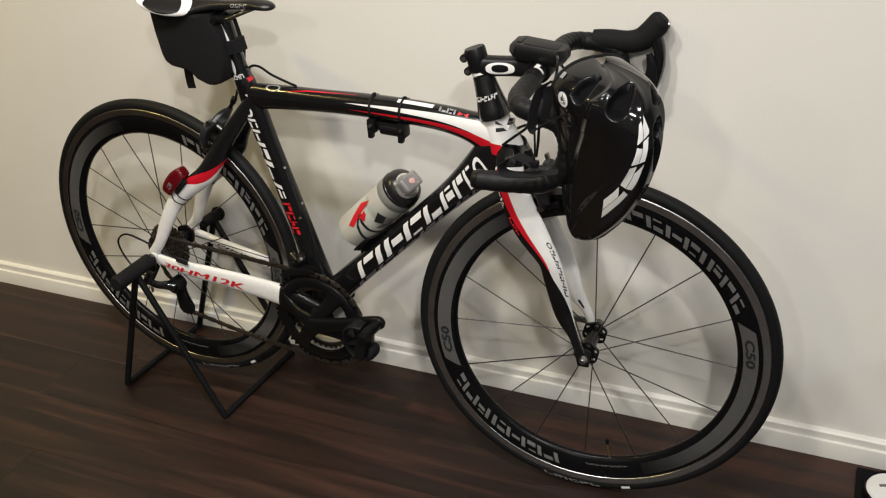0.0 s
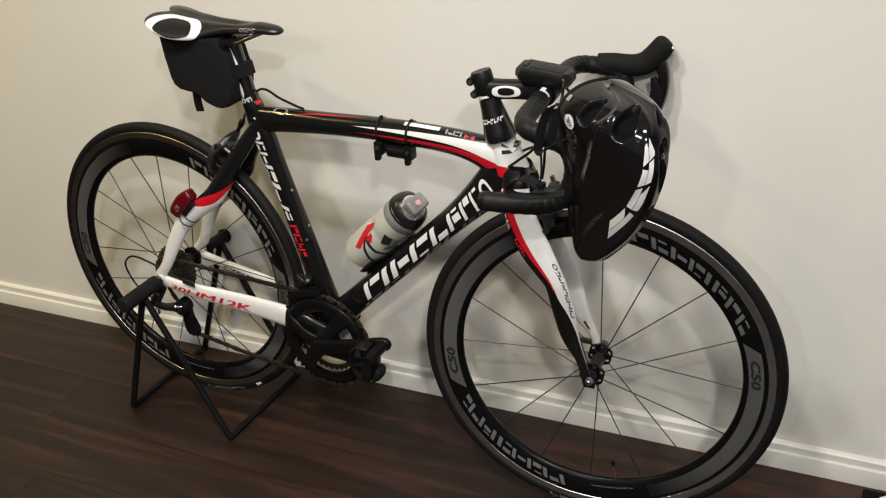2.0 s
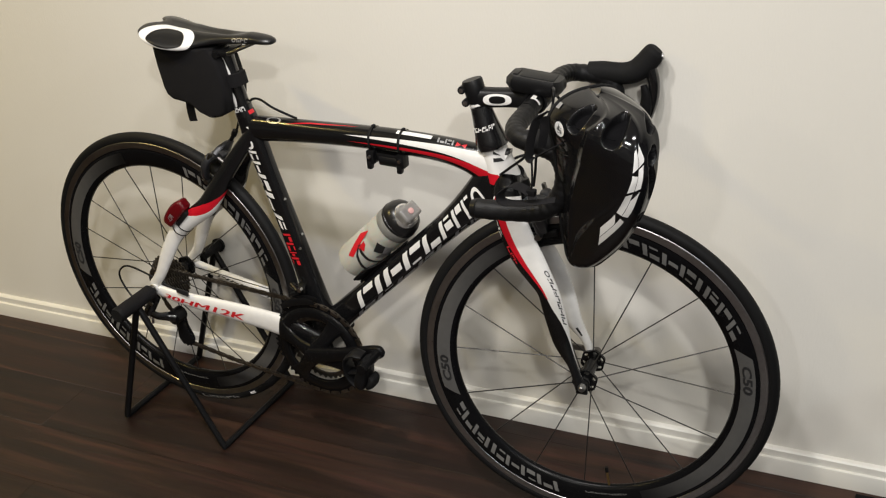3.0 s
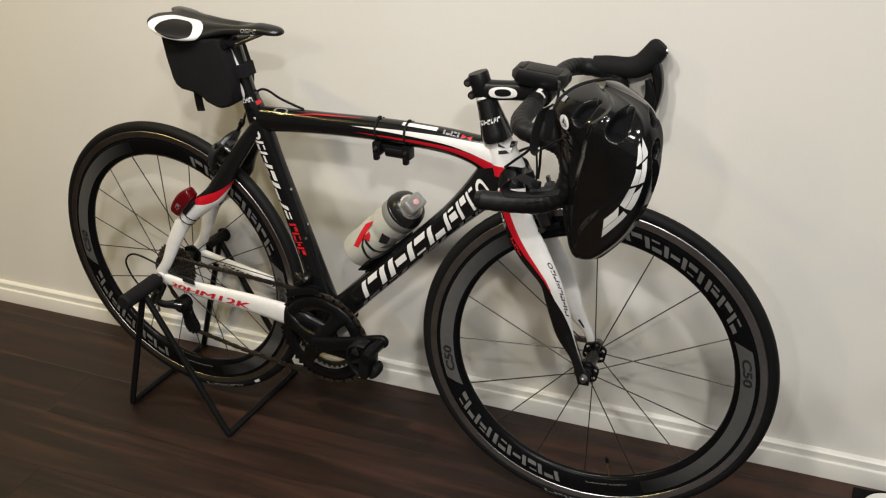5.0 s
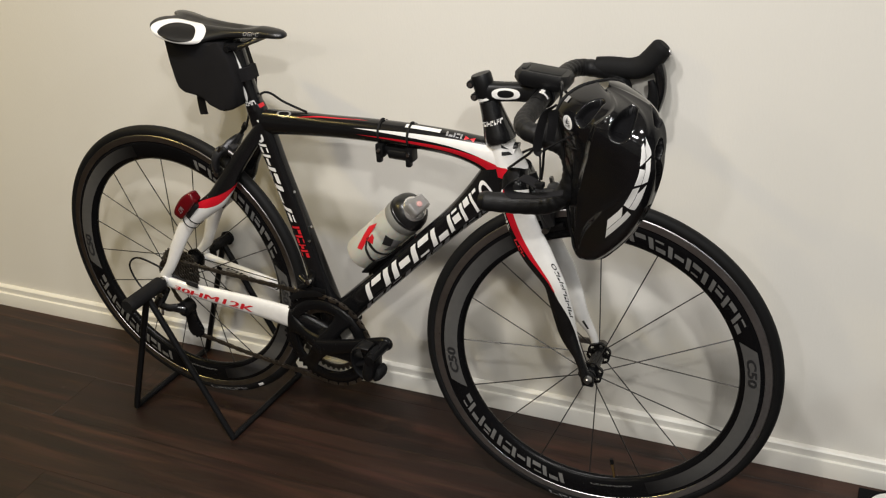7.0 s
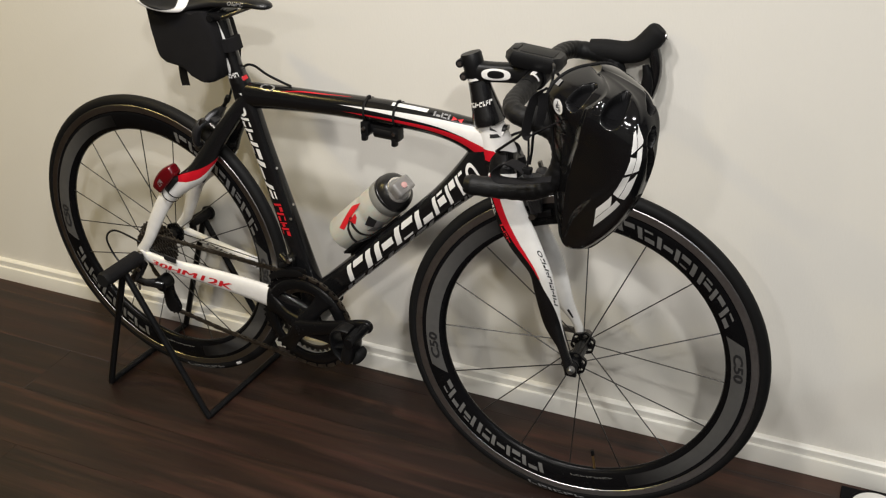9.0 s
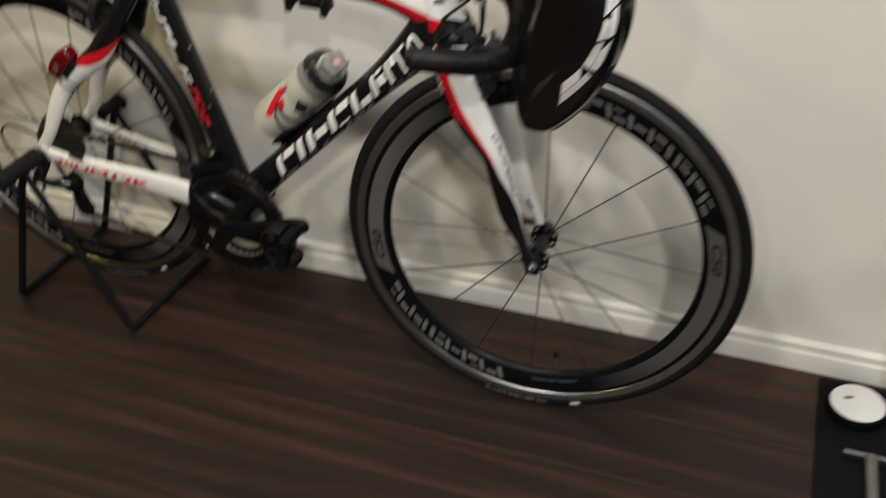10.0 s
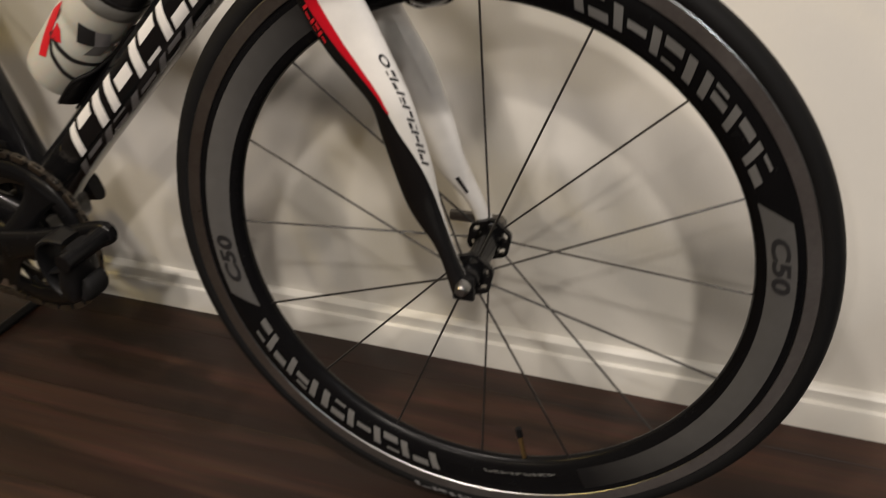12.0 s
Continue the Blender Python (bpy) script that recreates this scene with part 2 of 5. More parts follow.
def box(cx, cy, cz, sx, sy, sz, bevel=0.002, seg=2, m=None):
    bm = bmesh.new()
    bmesh.ops.create_cube(bm, size=1)
    bmesh.ops.scale(bm, vec=(sx, sy, sz), verts=bm.verts)
    if bevel:
        bmesh.ops.bevel(bm, geom=bm.edges[:], offset=min(bevel, 0.45 * min(sx, sy, sz)), segments=seg, profile=0.6, affect="EDGES")
    d = bm_data(bm)
    if m is not None:
        d = moved(d, m)
    return moved(d, Matrix.Translation((cx, cy, cz)))


def lathe(profile, n=48, axis="Y", closed=False):
    """Turns (along, radius) points round an axis; y is the axis of wheels and hubs."""
    verts, faces = [], []
    k = len(profile)
    for i in range(n):
        a = 2 * math.pi * i / n
        c, s = math.cos(a), math.sin(a)
        for h, r in profile:
            verts.append({"Y": (r * c, h, r * s), "Z": (r * c, r * s, h), "X": (h, r * c, r * s)}[axis])
    for i in range(n):
        j = (i + 1) % n
        for q in range(k if closed else k - 1):
            p = (q + 1) % k
            faces.append((i * k + q, i * k + p, j * k + p, j * k + q))
    return verts, faces


def rod(p, q, r, n=10, r2=None):
    p, q = Vector(p), Vector(q)
    d = (q - p)
    rot = d.to_track_quat("Z", "Y").to_matrix().to_4x4()
    r2 = r if r2 is None else r2
    prof = [(0, 0.0001), (0, r), (d.length, r2), (d.length, 0.0001)]
    return moved(lathe(prof, n, "Z"), Matrix.Translation(p) @ rot)


def spline(keys, per=8):
    """Smooth samples through the key rows (any number of columns)."""
    k = np.asarray(keys, dtype=float)
    out = []
    for i in range(len(k) - 1):
        a, b, c, d = k[max(i - 1, 0)], k[i], k[i + 1], k[min(i + 2, len(k) - 1)]
        for j in range(per):
            t = j / per
            out.append(0.5 * ((2 * b) + (c - a) * t + (2 * a - 5 * b + 4 * c - d) * t * t + (3 * b - a - 3 * c + d) * t ** 3))
    out.append(k[-1])
    return np.array(out)


class Sweep:
    """A tube along key rows (x, y, z, a, b): a is its half size in the plane of the bicycle, b across it."""

    def __init__(self, keys, per=8, n=24, side=(0, 1, 0), power=2.0, smooth=True):
        rows = spline(keys, per) if smooth else np.asarray(keys, float)
        p = rows[:, :3]
        t = np.gradient(p, axis=0)
        t /= np.linalg.norm(t, axis=1)[:, None]
        side = np.asarray(side, float)
        s = side - t * (t @ side)[:, None]
        s /= np.linalg.norm(s, axis=1)[:, None]
        u = np.cross(t, s)
        self.p, self.u, self.s, self.rows, self.n = p, u, s, rows, n
        ang = np.arange(n) * 2 * math.pi / n
        c, q = np.cos(ang), np.sin(ang)
        cc = np.sign(c) * np.abs(c) ** (2 / power)
        qq = np.sign(q) * np.abs(q) ** (2 / power)
        self.power = power
        self.grid = p[:, None] + rows[:, 3, None, None] * cc[None, :, None] * u[:, None] + rows[:, 4, None, None] * qq[None, :, None] * s[:, None]

    def data(self):
        m, n = self.grid.shape[:2]
        v = [tuple(q) for q in self.grid.reshape(-1, 3)]
        f = [(i * n + j, i * n + (j + 1) % n, (i + 1) * n + (j + 1) % n, (i + 1) * n + j) for i in range(m - 1) for j in range(n)]
        f.append(tuple(range(n - 1, -1, -1)))
        f.append(tuple((m - 1) * n + j for j in range(n)))
        return v, f

    def paint(self, white=None, red=None):
        m, n = self.grid.shape[:2]
        out = {"white_area": [], "red_area": []}
        for i in range(m):
            for j in range(n):
                s, a = i / (m - 1), 360 * j / n
                out["white_area"].append(white(s, a) if white else -1)
                out["red_area"].append(red(s, a) if red else -1)
        return out

    def at(self, s, deg, lift=0.0006):
        """A point on the surface, at the part s of the length and an angle round it."""
        m = len(self.rows) - 1
        x = min(max(s, 0), 1) * m
        i = min(int(x), m - 1)
        t = x - i
        mixv = lambda a: a[i] * (1 - t) + a[i + 1] * t
        c, q = math.cos(radians(deg)), math.sin(radians(deg))
        cc, qq = math.copysign(abs(c) ** (2 / self.power), c), math.copysign(abs(q) ** (2 / self.power), q)
        r = mixv(self.rows)
        return mixv(self.p) + (r[3] + lift) * cc * mixv(self.u) + (r[4] + lift) * qq * mixv(self.s)


def hose(points, r, per=8, n=8, side=(0.13, 0.98, 0.1)):
    return Sweep([(*p, r, r) for p in points], per, n, side).data()


def marks(widths, gap=0.12, slant=0.35):
    """Plain slanted bars in place of a brand's letters, in a strip of length 1 and height 1: quads (u, v)."""
    total = sum(widths) + gap * (len(widths) - 1)
    quads, u = [], 0.0
    for k, w in enumerate(widths):
        a, b = u / total, (u + w) / total
        d = slant * 0.12
        cell = lambda x0, x1, y0, y1: [(x0 + d * y0, y0), (x1 + d * y0, y0), (x1 + d * y1, y1), (x0 + d * y1, y1)]
        st = 0.27 * (b - a)
        if w > 1.12:
            quads += [[(x + d * y, y) for x, y in q] for q in ring_quads(a, b, 0, 1, 0.40, 24)]
            u += w + gap
            continue
        quads.append(cell(a, a + (st if w >= 0.5 else 0.30 / total), 0, 1))
        if w >= 0.5:
            lo, hi = ((0.60, 1.0), (0.0, 0.40), (0.34, 0.66))[k % 3]
            quads.append(cell(a + st * 1.5, b, lo, hi))
            if k % 2:
                quads.append(cell(a + st * 1.5, b - st * 0.4, 0.0, 0.16) if k % 3 == 0 else cell(a + st * 1.5, b - st * 0.4, 0.84, 1.0))
        u += w + gap
    return quads


def lay(quads, fn, nu=3, nv=4):
    """Lays quads in (u, v) on a surface fn(u, v)."""
    verts, faces = [], []
    for a, b, c, d in quads:
        k = len(verts)
        for j in range(nv + 1):
            for i in range(nu + 1):
                x, y = i / nu, j / nv
                u = (a[0] * (1 - x) + b[0] * x) * (1 - y) + (d[0] * (1 - x) + c[0] * x) * y
                v = (a[1] * (1 - x) + b[1] * x) * (1 - y) + (d[1] * (1 - x) + c[1] * x) * y
                verts.append(tuple(fn(u, v)))
        for j in range(nv):
            for i in range(nu):
                q = k + j * (nu + 1) + i
                faces.append((q, q + 1, q + nu + 2, q + nu + 1))
    # weld the seams
    seen, idx = {}, []
    for p in verts:
        idx.append(seen.setdefault(tuple(round(c, 5) for c in p), len(seen)))
    faces = [tuple(dict.fromkeys(idx[i] for i in f)) for f in faces]
    return list(seen), [f for f in faces if len(f) > 2]


def text_data(body, fn, shear=0.2, bold=0.0):
    """Built-in font letters, filled, with (u, v) from 0 to 1 over the word, laid on a surface."""
    cu = bpy.data.curves.new("text_shape", "FONT")
    cu.body, cu.size, cu.resolution_u, cu.shear, cu.offset = body, 1.0, 3, shear, bold
    ob = new("text_shape", cu)
    bpy.context.view_layer.update()
    me = bpy.data.meshes.new_from_object(ob.evaluated_get(bpy.context.evaluated_depsgraph_get()))
    v = np.array([p.co[:2] for p in me.vertices])
    f = [tuple(p.vertices) for p in me.polygons]
    bpy.data.objects.remove(ob)
    bpy.data.meshes.remove(me)
    bpy.data.curves.remove(cu)
    lo, hi = v.min(0), v.max(0)
    v = (v - lo) / (hi - lo)
    return [tuple(fn(a, b)) for a, b in v], f


def ring_quads(u0, u1, v0, v1, w, n=20):
    """An oval ring as quads in (u, v)."""
    cu, cv, ru, rv = (u0 + u1) / 2, (v0 + v1) / 2, (u1 - u0) / 2, (v1 - v0) / 2
    out = []
    for i in range(n):
        a, b = 2 * math.pi * i / n, 2 * math.pi * (i + 1) / n
        pt = lambda t, k: (cu + ru * k * math.cos(t), cv + rv * k * math.sin(t))
        out.append([pt(a, 1 - w), pt(b, 1 - w), pt(b, 1), pt(a, 1)])
    return out


# ---- the room ----
X0, X1, Y0 = -3.2, 4.8, -4.8


def room():
    floor = thing("floor", "dark brown wood laminate floor", "floor", None, box(0.8, -2.4, -0.022, 8.4, 5.2, 0.02, 0), M_BLACK_SATIN, kind="structure")
    tagged(thing("wall_north", "off-white painted wall with fine texture", "wall", None, box(0.8, 0.06, 1.2, 8.4, 0.12, 2.6, 0), M_WALL), kind="structure")
    # south, west and east walls are out of view, added to close the room dimly
    tagged(thing("wall_south", "unseen closing wall, grey set to dim reflections", "wall", None, box(0.8, Y0 - 0.06, 1.2, 8.4, 0.12, 2.6, 0), M_FAR_WALL), kind="structure")
    tagged(thing("wall_west", "unseen closing wall, grey set to dim reflections", "wall", None, box(X0 - 0.06, -2.4, 1.2, 0.12, 4.76, 2.6, 0), M_FAR_WALL), kind="structure")
    tagged(thing("wall_east", "unseen closing wall, grey set to dim reflections", "wall", None, box(X1 + 0.06, -2.4, 1.2, 0.12, 4.76, 2.6, 0), M_FAR_WALL), kind="structure")
    tagged(thing("ceiling", "plain white ceiling", "ceiling", None, box(0.8, -2.4, CEILING + 0.06, 8.4, 5.2, 0.1, 0), M_CEILING), kind="structure")
    # skirting board: flat face, small step, rounded top
    prof = [(0, 0), (-0.0145, 0), (-0.0145, 0.0385), (-0.0138, 0.0402), (-0.0120, 0.0412), (-0.0090, 0.0418), (-0.0086, 0.0440), (-0.0104, 0.0560), (-0.0100, 0.0585), (-0.0078, 0.0612), (-0.0040, 0.0632), (0, 0.0640)]
    verts = [(x, y, z) for x in (X0, X1) for y, z in prof]
    k = len(prof)
    faces = [(i, i + 1, k + i + 1, k + i) for i in range(k - 1)] + [tuple(range(k - 1, -1, -1)), tuple(range(k, 2 * k))]
    tagged(thing("baseboard", "low white skirting board with a stepped rounded top", "baseboard", None, (verts, faces), M_TRIM, sharp=25), kind="structure")
    for x, y, watts, col, r in DOWNLIGHTS:
        fit_ = thing("ceiling_downlight", "unseen round recessed ceiling downlight with white ring", "lamp", Matrix.Translation((x, y, CEILING)), group="ceiling downlights")
        part("ring", lathe([(0.012, r), (-0.003, r), (-0.006, r + 0.008), (-0.003, r + 0.02), (0.012, r + 0.02)], 32, "Z"), M_LAMP_RING, fit_)
        la = bpy.data.lights.new("downlight", "AREA")
        la.shape, la.size, la.energy, la.color, la.spread = "DISK", 2 * r, watts, col, radians(170)
        ob = new("downlight", la)
        ob.matrix_world = Matrix.Translation((x, y, CEILING - 0.008))
    return floor


FLOOR = room()

# ---- the bicycle ----
BICYCLE = thing("road_bicycle", "black, white and red carbon road racing bicycle on a rear stand", "bicycle", BIKE)


def clampf(x, a=-1.0, b=1.0):
    return max(a, min(b, x))


def ramp_at(s, xs, ys):
    return float(np.interp(s, xs, ys))


def fold(a):
    return a if a > 180 else 360 - a


def bicycle_frame():
    top = Sweep([(0.278, 0, 0.385, 0.026, 0.017), (0.36, 0, 0.392, 0.0235, 0.019), (0.436, 0, 0.397, 0.0215, 0.020), (0.52, 0, 0.4015, 0.0215, 0.021),
                 (0.605, 0, 0.403, 0.0225, 0.022), (0.69, 0, 0.401, 0.0235, 0.0225), (0.745, 0, 0.393, 0.0285, 0.0225), (0.785, 0, 0.381, 0.041, 0.0215), (0.806, 0, 0.374, 0.050, 0.019)], 14, 80)
    band = lambda s, a, mid, half: clampf((half - abs(fold(a) - mid)) / 12) if half > 0 else -1
    white = lambda s, a: max(band(s, a, 289 + 8 * s, ramp_at(s, [0.33, 0.55, 0.8, 1], [0, 12, 25, 28])), min(clampf((s - 0.86) * 9), clampf((318 - fold(a)) / 12), clampf((fold(a) - 266) / 12)))
    red = lambda s, a: max(min(band(s, a, 262 - 6 * s, ramp_at(s, [0.32, 0.52, 0.75, 0.9], [0, 7, 13, 15])), clampf((0.995 - s) * 20)),
                           band(s, a, ramp_at(s, [0.13, 0.22, 0.42], [316, 336, 345]), ramp_at(s, [0.12, 0.2, 0.24, 0.42], [0, 4.5, 5, 0])) if 0.12 < s < 0.42 else -1)
    tt = part("top_tube", top.data(), M_PAINT, BICYCLE, "black top tube with white and red streaks", attrs=top.paint(white, red))
    part("marking", lay([[(0, 0), (1, 0), (1, 1), (0, 1)]], lambda u, v: top.at(0.497 + 0.10 * u, 350 - 22 * v)), M_WHITE, tt, "white plate")
    part("marking", lay(marks([1, 1, 0.4]), lambda u, v: top.at(0.615 + 0.06 * u, 345 - 25 * v)), M_SILVER_PRINT, tt)
    part("marking", lay([[(0, 0), (0.5, 0.5), (0.5, 0.5), (0, 1)], [(0.5, 0.5), (1, 0), (1, 1), (0.5, 0.5)]], lambda u, v: top.at(0.685 + 0.045 * u, 340 - 22 * v)), M_RED, tt)
    part("marking", lay(ring_quads(0, 1, 0, 1, 0.28), lambda u, v: top.at(0.07 + 0.045 * u, 352 - 42 * v)), M_SILVER_PRINT, tt, "silver round badge")

    down = Sweep([(0.405, 0, -0.041, 0.030, 0.031), (0.47, 0, 0.027, 0.0262, 0.028), (0.588, 0, 0.145, 0.0252, 0.0265), (0.70, 0, 0.257, 0.0258, 0.0265),
                  (0.768, 0, 0.328, 0.036, 0.025), (0.800, 0, 0.360, 0.050, 0.022)], 12, 40, power=2.5)
    dt = part("down_tube", down.data(), M_PAINT, BICYCLE, "black down tube with large white marking", attrs=down.paint())
    part("marking", lay(marks([1, 0.4, 1.1, 1.1, 1, 0.9, 0.85, 0.85, 1.15], 0.16), lambda u, v: down.at(0.245 + 0.58 * u, 241 + 58 * v), 4, 6), M_WHITE, dt, "white block marking")
    part("marking", lay(marks([1.1, 1, 1.1, 0.9, 1, 1, 0.8, 1, 0.9], 0.2), lambda u, v: down.at(0.2 + 0.66 * u, 200 + 32 * v), 3, 4), M_SILVER_PRINT, dt, "silver block marking")

    seat = Sweep([(0.404, 0, -0.072, 0.026, 0.032), (0.377, 0, 0.03, 0.0235, 0.023), (0.339, 0, 0.165, 0.0218, 0.018), (0.301, 0, 0.285, 0.0218, 0.0165),
                  (0.281, 0, 0.350, 0.024, 0.0168), (0.267, 0, 0.400, 0.022, 0.016), (0.261, 0, 0.420, 0.0185, 0.0155)], 12, 36, power=2.4)
    st = part("seat_tube", seat.data(), M_PAINT, BICYCLE, "black seat tube with white and red marking", attrs=seat.paint())
    part("marking", lay(marks([1.2, 1, 1, 1, 1, 0.7], 0.14), lambda u, v: seat.at(0.735 - 0.37 * u, 302 - 40 * v), 4, 5), M_WHITE, st, "white block marking")
    part("marking", lay([[(0, 0), (1, 0.25), (1, 0.45), (0, 0.8)]], lambda u, v: seat.at(0.795 - 0.05 * u, 210 + 70 * v)), M_WHITE, st, "white flash")
    part("marking", lay(marks([1, 1, 0.5, 0.9], 0.14), lambda u, v: seat.at(0.345 - 0.082 * u, 292 - 38 * v), 3, 5), M_RED, st, "red block marking")
    part("marking", lay(marks([1, 1], 0.2), lambda u, v: seat.at(0.15 - 0.03 * u, 262 - 26 * v)), M_SILVER_PRINT, st)
    for s_, a_ in ((0.43, 200), (0.30, 225), (0.33, 178)):
        p = Vector(seat.at(s_, a_, 0))
        part("bolt", rod(p - Vector((0, 0.002, 0)), p + Vector((0.003, -0.003, 0.001)), 0.0028, 12), M_ALU, st, "small steel bolt")

    head = Sweep([(0.8200, 0, 0.326, 0.033, 0.029), (0.8110, 0, 0.352, 0.034, 0.028), (0.799, 0, 0.388, 0.0285, 0.0245), (0.786, 0, 0.425, 0.0228, 0.0208), (0.7800, 0, 0.447, 0.0235, 0.0225)], 12, 36)
    he = lambda a: 0.405 + 0.0010 * (fold(a) - 240)
    hw = lambda s, a: min(clampf((s - he(a)) * 9), clampf((335 - fold(a)) / 14))
    hr = lambda s, a: min(clampf((he(a) - s) * 9 + 0.1), clampf((s - he(a) + 0.12) * 9), clampf((fold(a) - 258) / 14))
    ht = part("head_tube", head.data(), M_PAINT, BICYCLE, "white head tube fading to black", attrs=head.paint(hw, hr))
    part("marking", lay([[(0, 0.1), (1, 0), (0.8, 0.2), (0.1, 0.3)], [(0.2, 0.5), (0.9, 0.3), (0.5, 0.55), (0.3, 0.7)], [(0.5, 0.7), (1, 0.65), (0.8, 0.8), (0.5, 1)]],
                         lambda u, v: head.at(0.56 + 0.20 * v, 262 - 40 * u)), M_BLACK_PRINT, ht, "ragged black flashes")

    bb = part("bottom_bracket", moved(lathe([(-0.036, 0.0001), (-0.036, 0.021), (-0.034, 0.024), (0.034, 0.024), (0.036, 0.021), (0.036, 0.0001)], 32), Matrix.Translation((0.408, 0, -0.068))), M_BLACK_GLOSS, BICYCLE)

    for side in (-1, 1):
        ss = Sweep([(-0.006, side * 0.064, 0.004, 0.012, 0.007), (0.018, side * 0.063, 0.035, 0.0125, 0.008), (0.044, side * 0.058, 0.087, 0.016, 0.009), (0.073, side * 0.052, 0.137, 0.017, 0.010),
                    (0.100, side * 0.048, 0.165, 0.0180, 0.011), (0.133, side * 0.045, 0.191, 0.0195, 0.012), (0.165, side * 0.042, 0.217, 0.0210, 0.0125), (0.190, side * 0.036, 0.252, 0.0205, 0.0125),
                    (0.211, side * 0.029, 0.286, 0.0175, 0.0125), (0.242, side * 0.019, 0.330, 0.0160, 0.012), (0.285, side * 0.006, 0.388, 0.012, 0.010)], 12, 48)
        ew = lambda s: ramp_at(s, [0.36, 0.40, 0.52, 0.68, 0.73], [380, 345, 262, 200, 165])
        eb = lambda s: ramp_at(s, [0.41, 0.46, 0.60, 0.72, 0.76], [380, 345, 288, 205, 165])
        part("seat_stay", ss.data(), M_PAINT, BICYCLE, "wavy seat stay, black above, red band, white below",
             attrs=ss.paint(lambda s, a: clampf((ew(s) - fold(a)) / 14), (lambda s, a: clampf(min(fold(a) - ew(s), eb(s) - fold(a)) / 14)) if side < 0 else None))
        cs = Sweep([(-0.010, side * 0.064, -0.006, 0.012, 0.007), (0.06, side * 0.062, -0.016, 0.0155, 0.008), (0.16, side * 0.055, -0.022, 0.020, 0.009), (0.26, side * 0.048, -0.029, 0.0235, 0.010),
                    (0.335, side * 0.042, -0.040, 0.0255, 0.011), (0.402, side * 0.030, -0.064, 0.021, 0.013)], 12, 28, power=2.5)
        if side > 0:
            cs = Sweep([(-0.010, 0.064, -0.006, 0.010, 0.007), (0.06, 0.062, -0.018, 0.0105, 0.008), (0.16, 0.055, -0.028, 0.0125, 0.009), (0.26, 0.048, -0.040, 0.0145, 0.010), (0.335, 0.042, -0.050, 0.016, 0.011), (0.402, 0.030, -0.066, 0.018, 0.013)], 12, 28, power=2.5)
        ob2 = part("chain_stay", cs.data(), M_PAINT, BICYCLE, "white chain stay", attrs=cs.paint(lambda s, a: clampf((0.735 - s) * 14)))
        if side < 0:
            words = [text_data("30HM12K", lambda u, v: cs.at(0.112 + d + 0.42 * u, 249 + 32 * v, 0.0007 + 0.03 * abs(d + 0.003)), 0.2) for d in (-0.003, 0.0, 0.003)]
            part("marking", join(*words), M_RED, ob2, "red lettering")
        else:
            part("marking", lay(marks([1, 0.4, 1, 1, 1, 0.9, 0.85, 0.85, 1.1], 0.16), lambda u, v: cs.at(0.22 + 0.42 * u, 258 + 20 * v)), M_BLACK_PRINT, ob2)
        part("dropout", join(box(-0.002, side * 0.061, -0.002, 0.026, 0.005, 0.028, 0.003), rod((0, side * 0.058, 0), (0, side * 0.074, 0), 0.0085, 20)), M_WHITE, BICYCLE, "white dropout")

    post = Sweep([(0.2655, 0, 0.400, 0.0150, 0.0135), (0.2575, 0, 0.435, 0.0152, 0.0135), (0.2465, 0, 0.480, 0.0155, 0.0135), (0.2355, 0, 0.526, 0.0165, 0.0135), (0.231, 0, 0.541, 0.015, 0.015)], 8, 28)
    sp = part("seat_post", post.data(), M_BLACK_GLOSS, BICYCLE, "glossy black aero seat post")
    part("marking", lay(ring_quads(0, 1, 0, 1, 1.0), lambda u, v: post.at(0.41 - 0.20 * v, 268 + 52 * u)), M_WHITE, sp, "white oval marking")
    part("marking", lay([[(0, 0), (0.5, 0), (1, 1), (0.6, 1)]], lambda u, v: post.at(0.50 + 0.24 * v, 235 + 40 * u)), M_WHITE, sp, "white flash")
    clamp_ = Sweep([(0.2630, 0, 0.408, 0.0205, 0.0175), (0.2575, 0, 0.430, 0.0190, 0.0172)], 4, 32)
    cl = part("seat_clamp", clamp_.data(), M_BLACK_GLOSS, BICYCLE)
    part("marking", lay(marks([1, 0.4, 1, 1, 1], 0.18), lambda u, v: clamp_.at(0.55 + 0.4 * v, 225 + 70 * u)), M_WHITE, cl)
    part("marking", lay([[(0, 0), (1, 0.1), (1, 1), (0, 0.9)]], lambda u, v: seat.at(0.985 - 0.085 * v, 176 + 40 * u)), M_RED, cl, "red patch")
    return top, down


TOP_TUBE, DOWN_TUBE = bicycle_frame()


# ---- wheels ----
RIM_SIDE = [(0.2585, 0.0), (0.2605, 0.005), (0.267, 0.009), (0.278, 0.0115), (0.290, 0.0122), (0.299, 0.0118), (0.3015, 0.0108)]


def rim_half(r):
    return float(np.interp(r, [q[0] for q in RIM_SIDE], [q[1] for q in RIM_SIDE]))


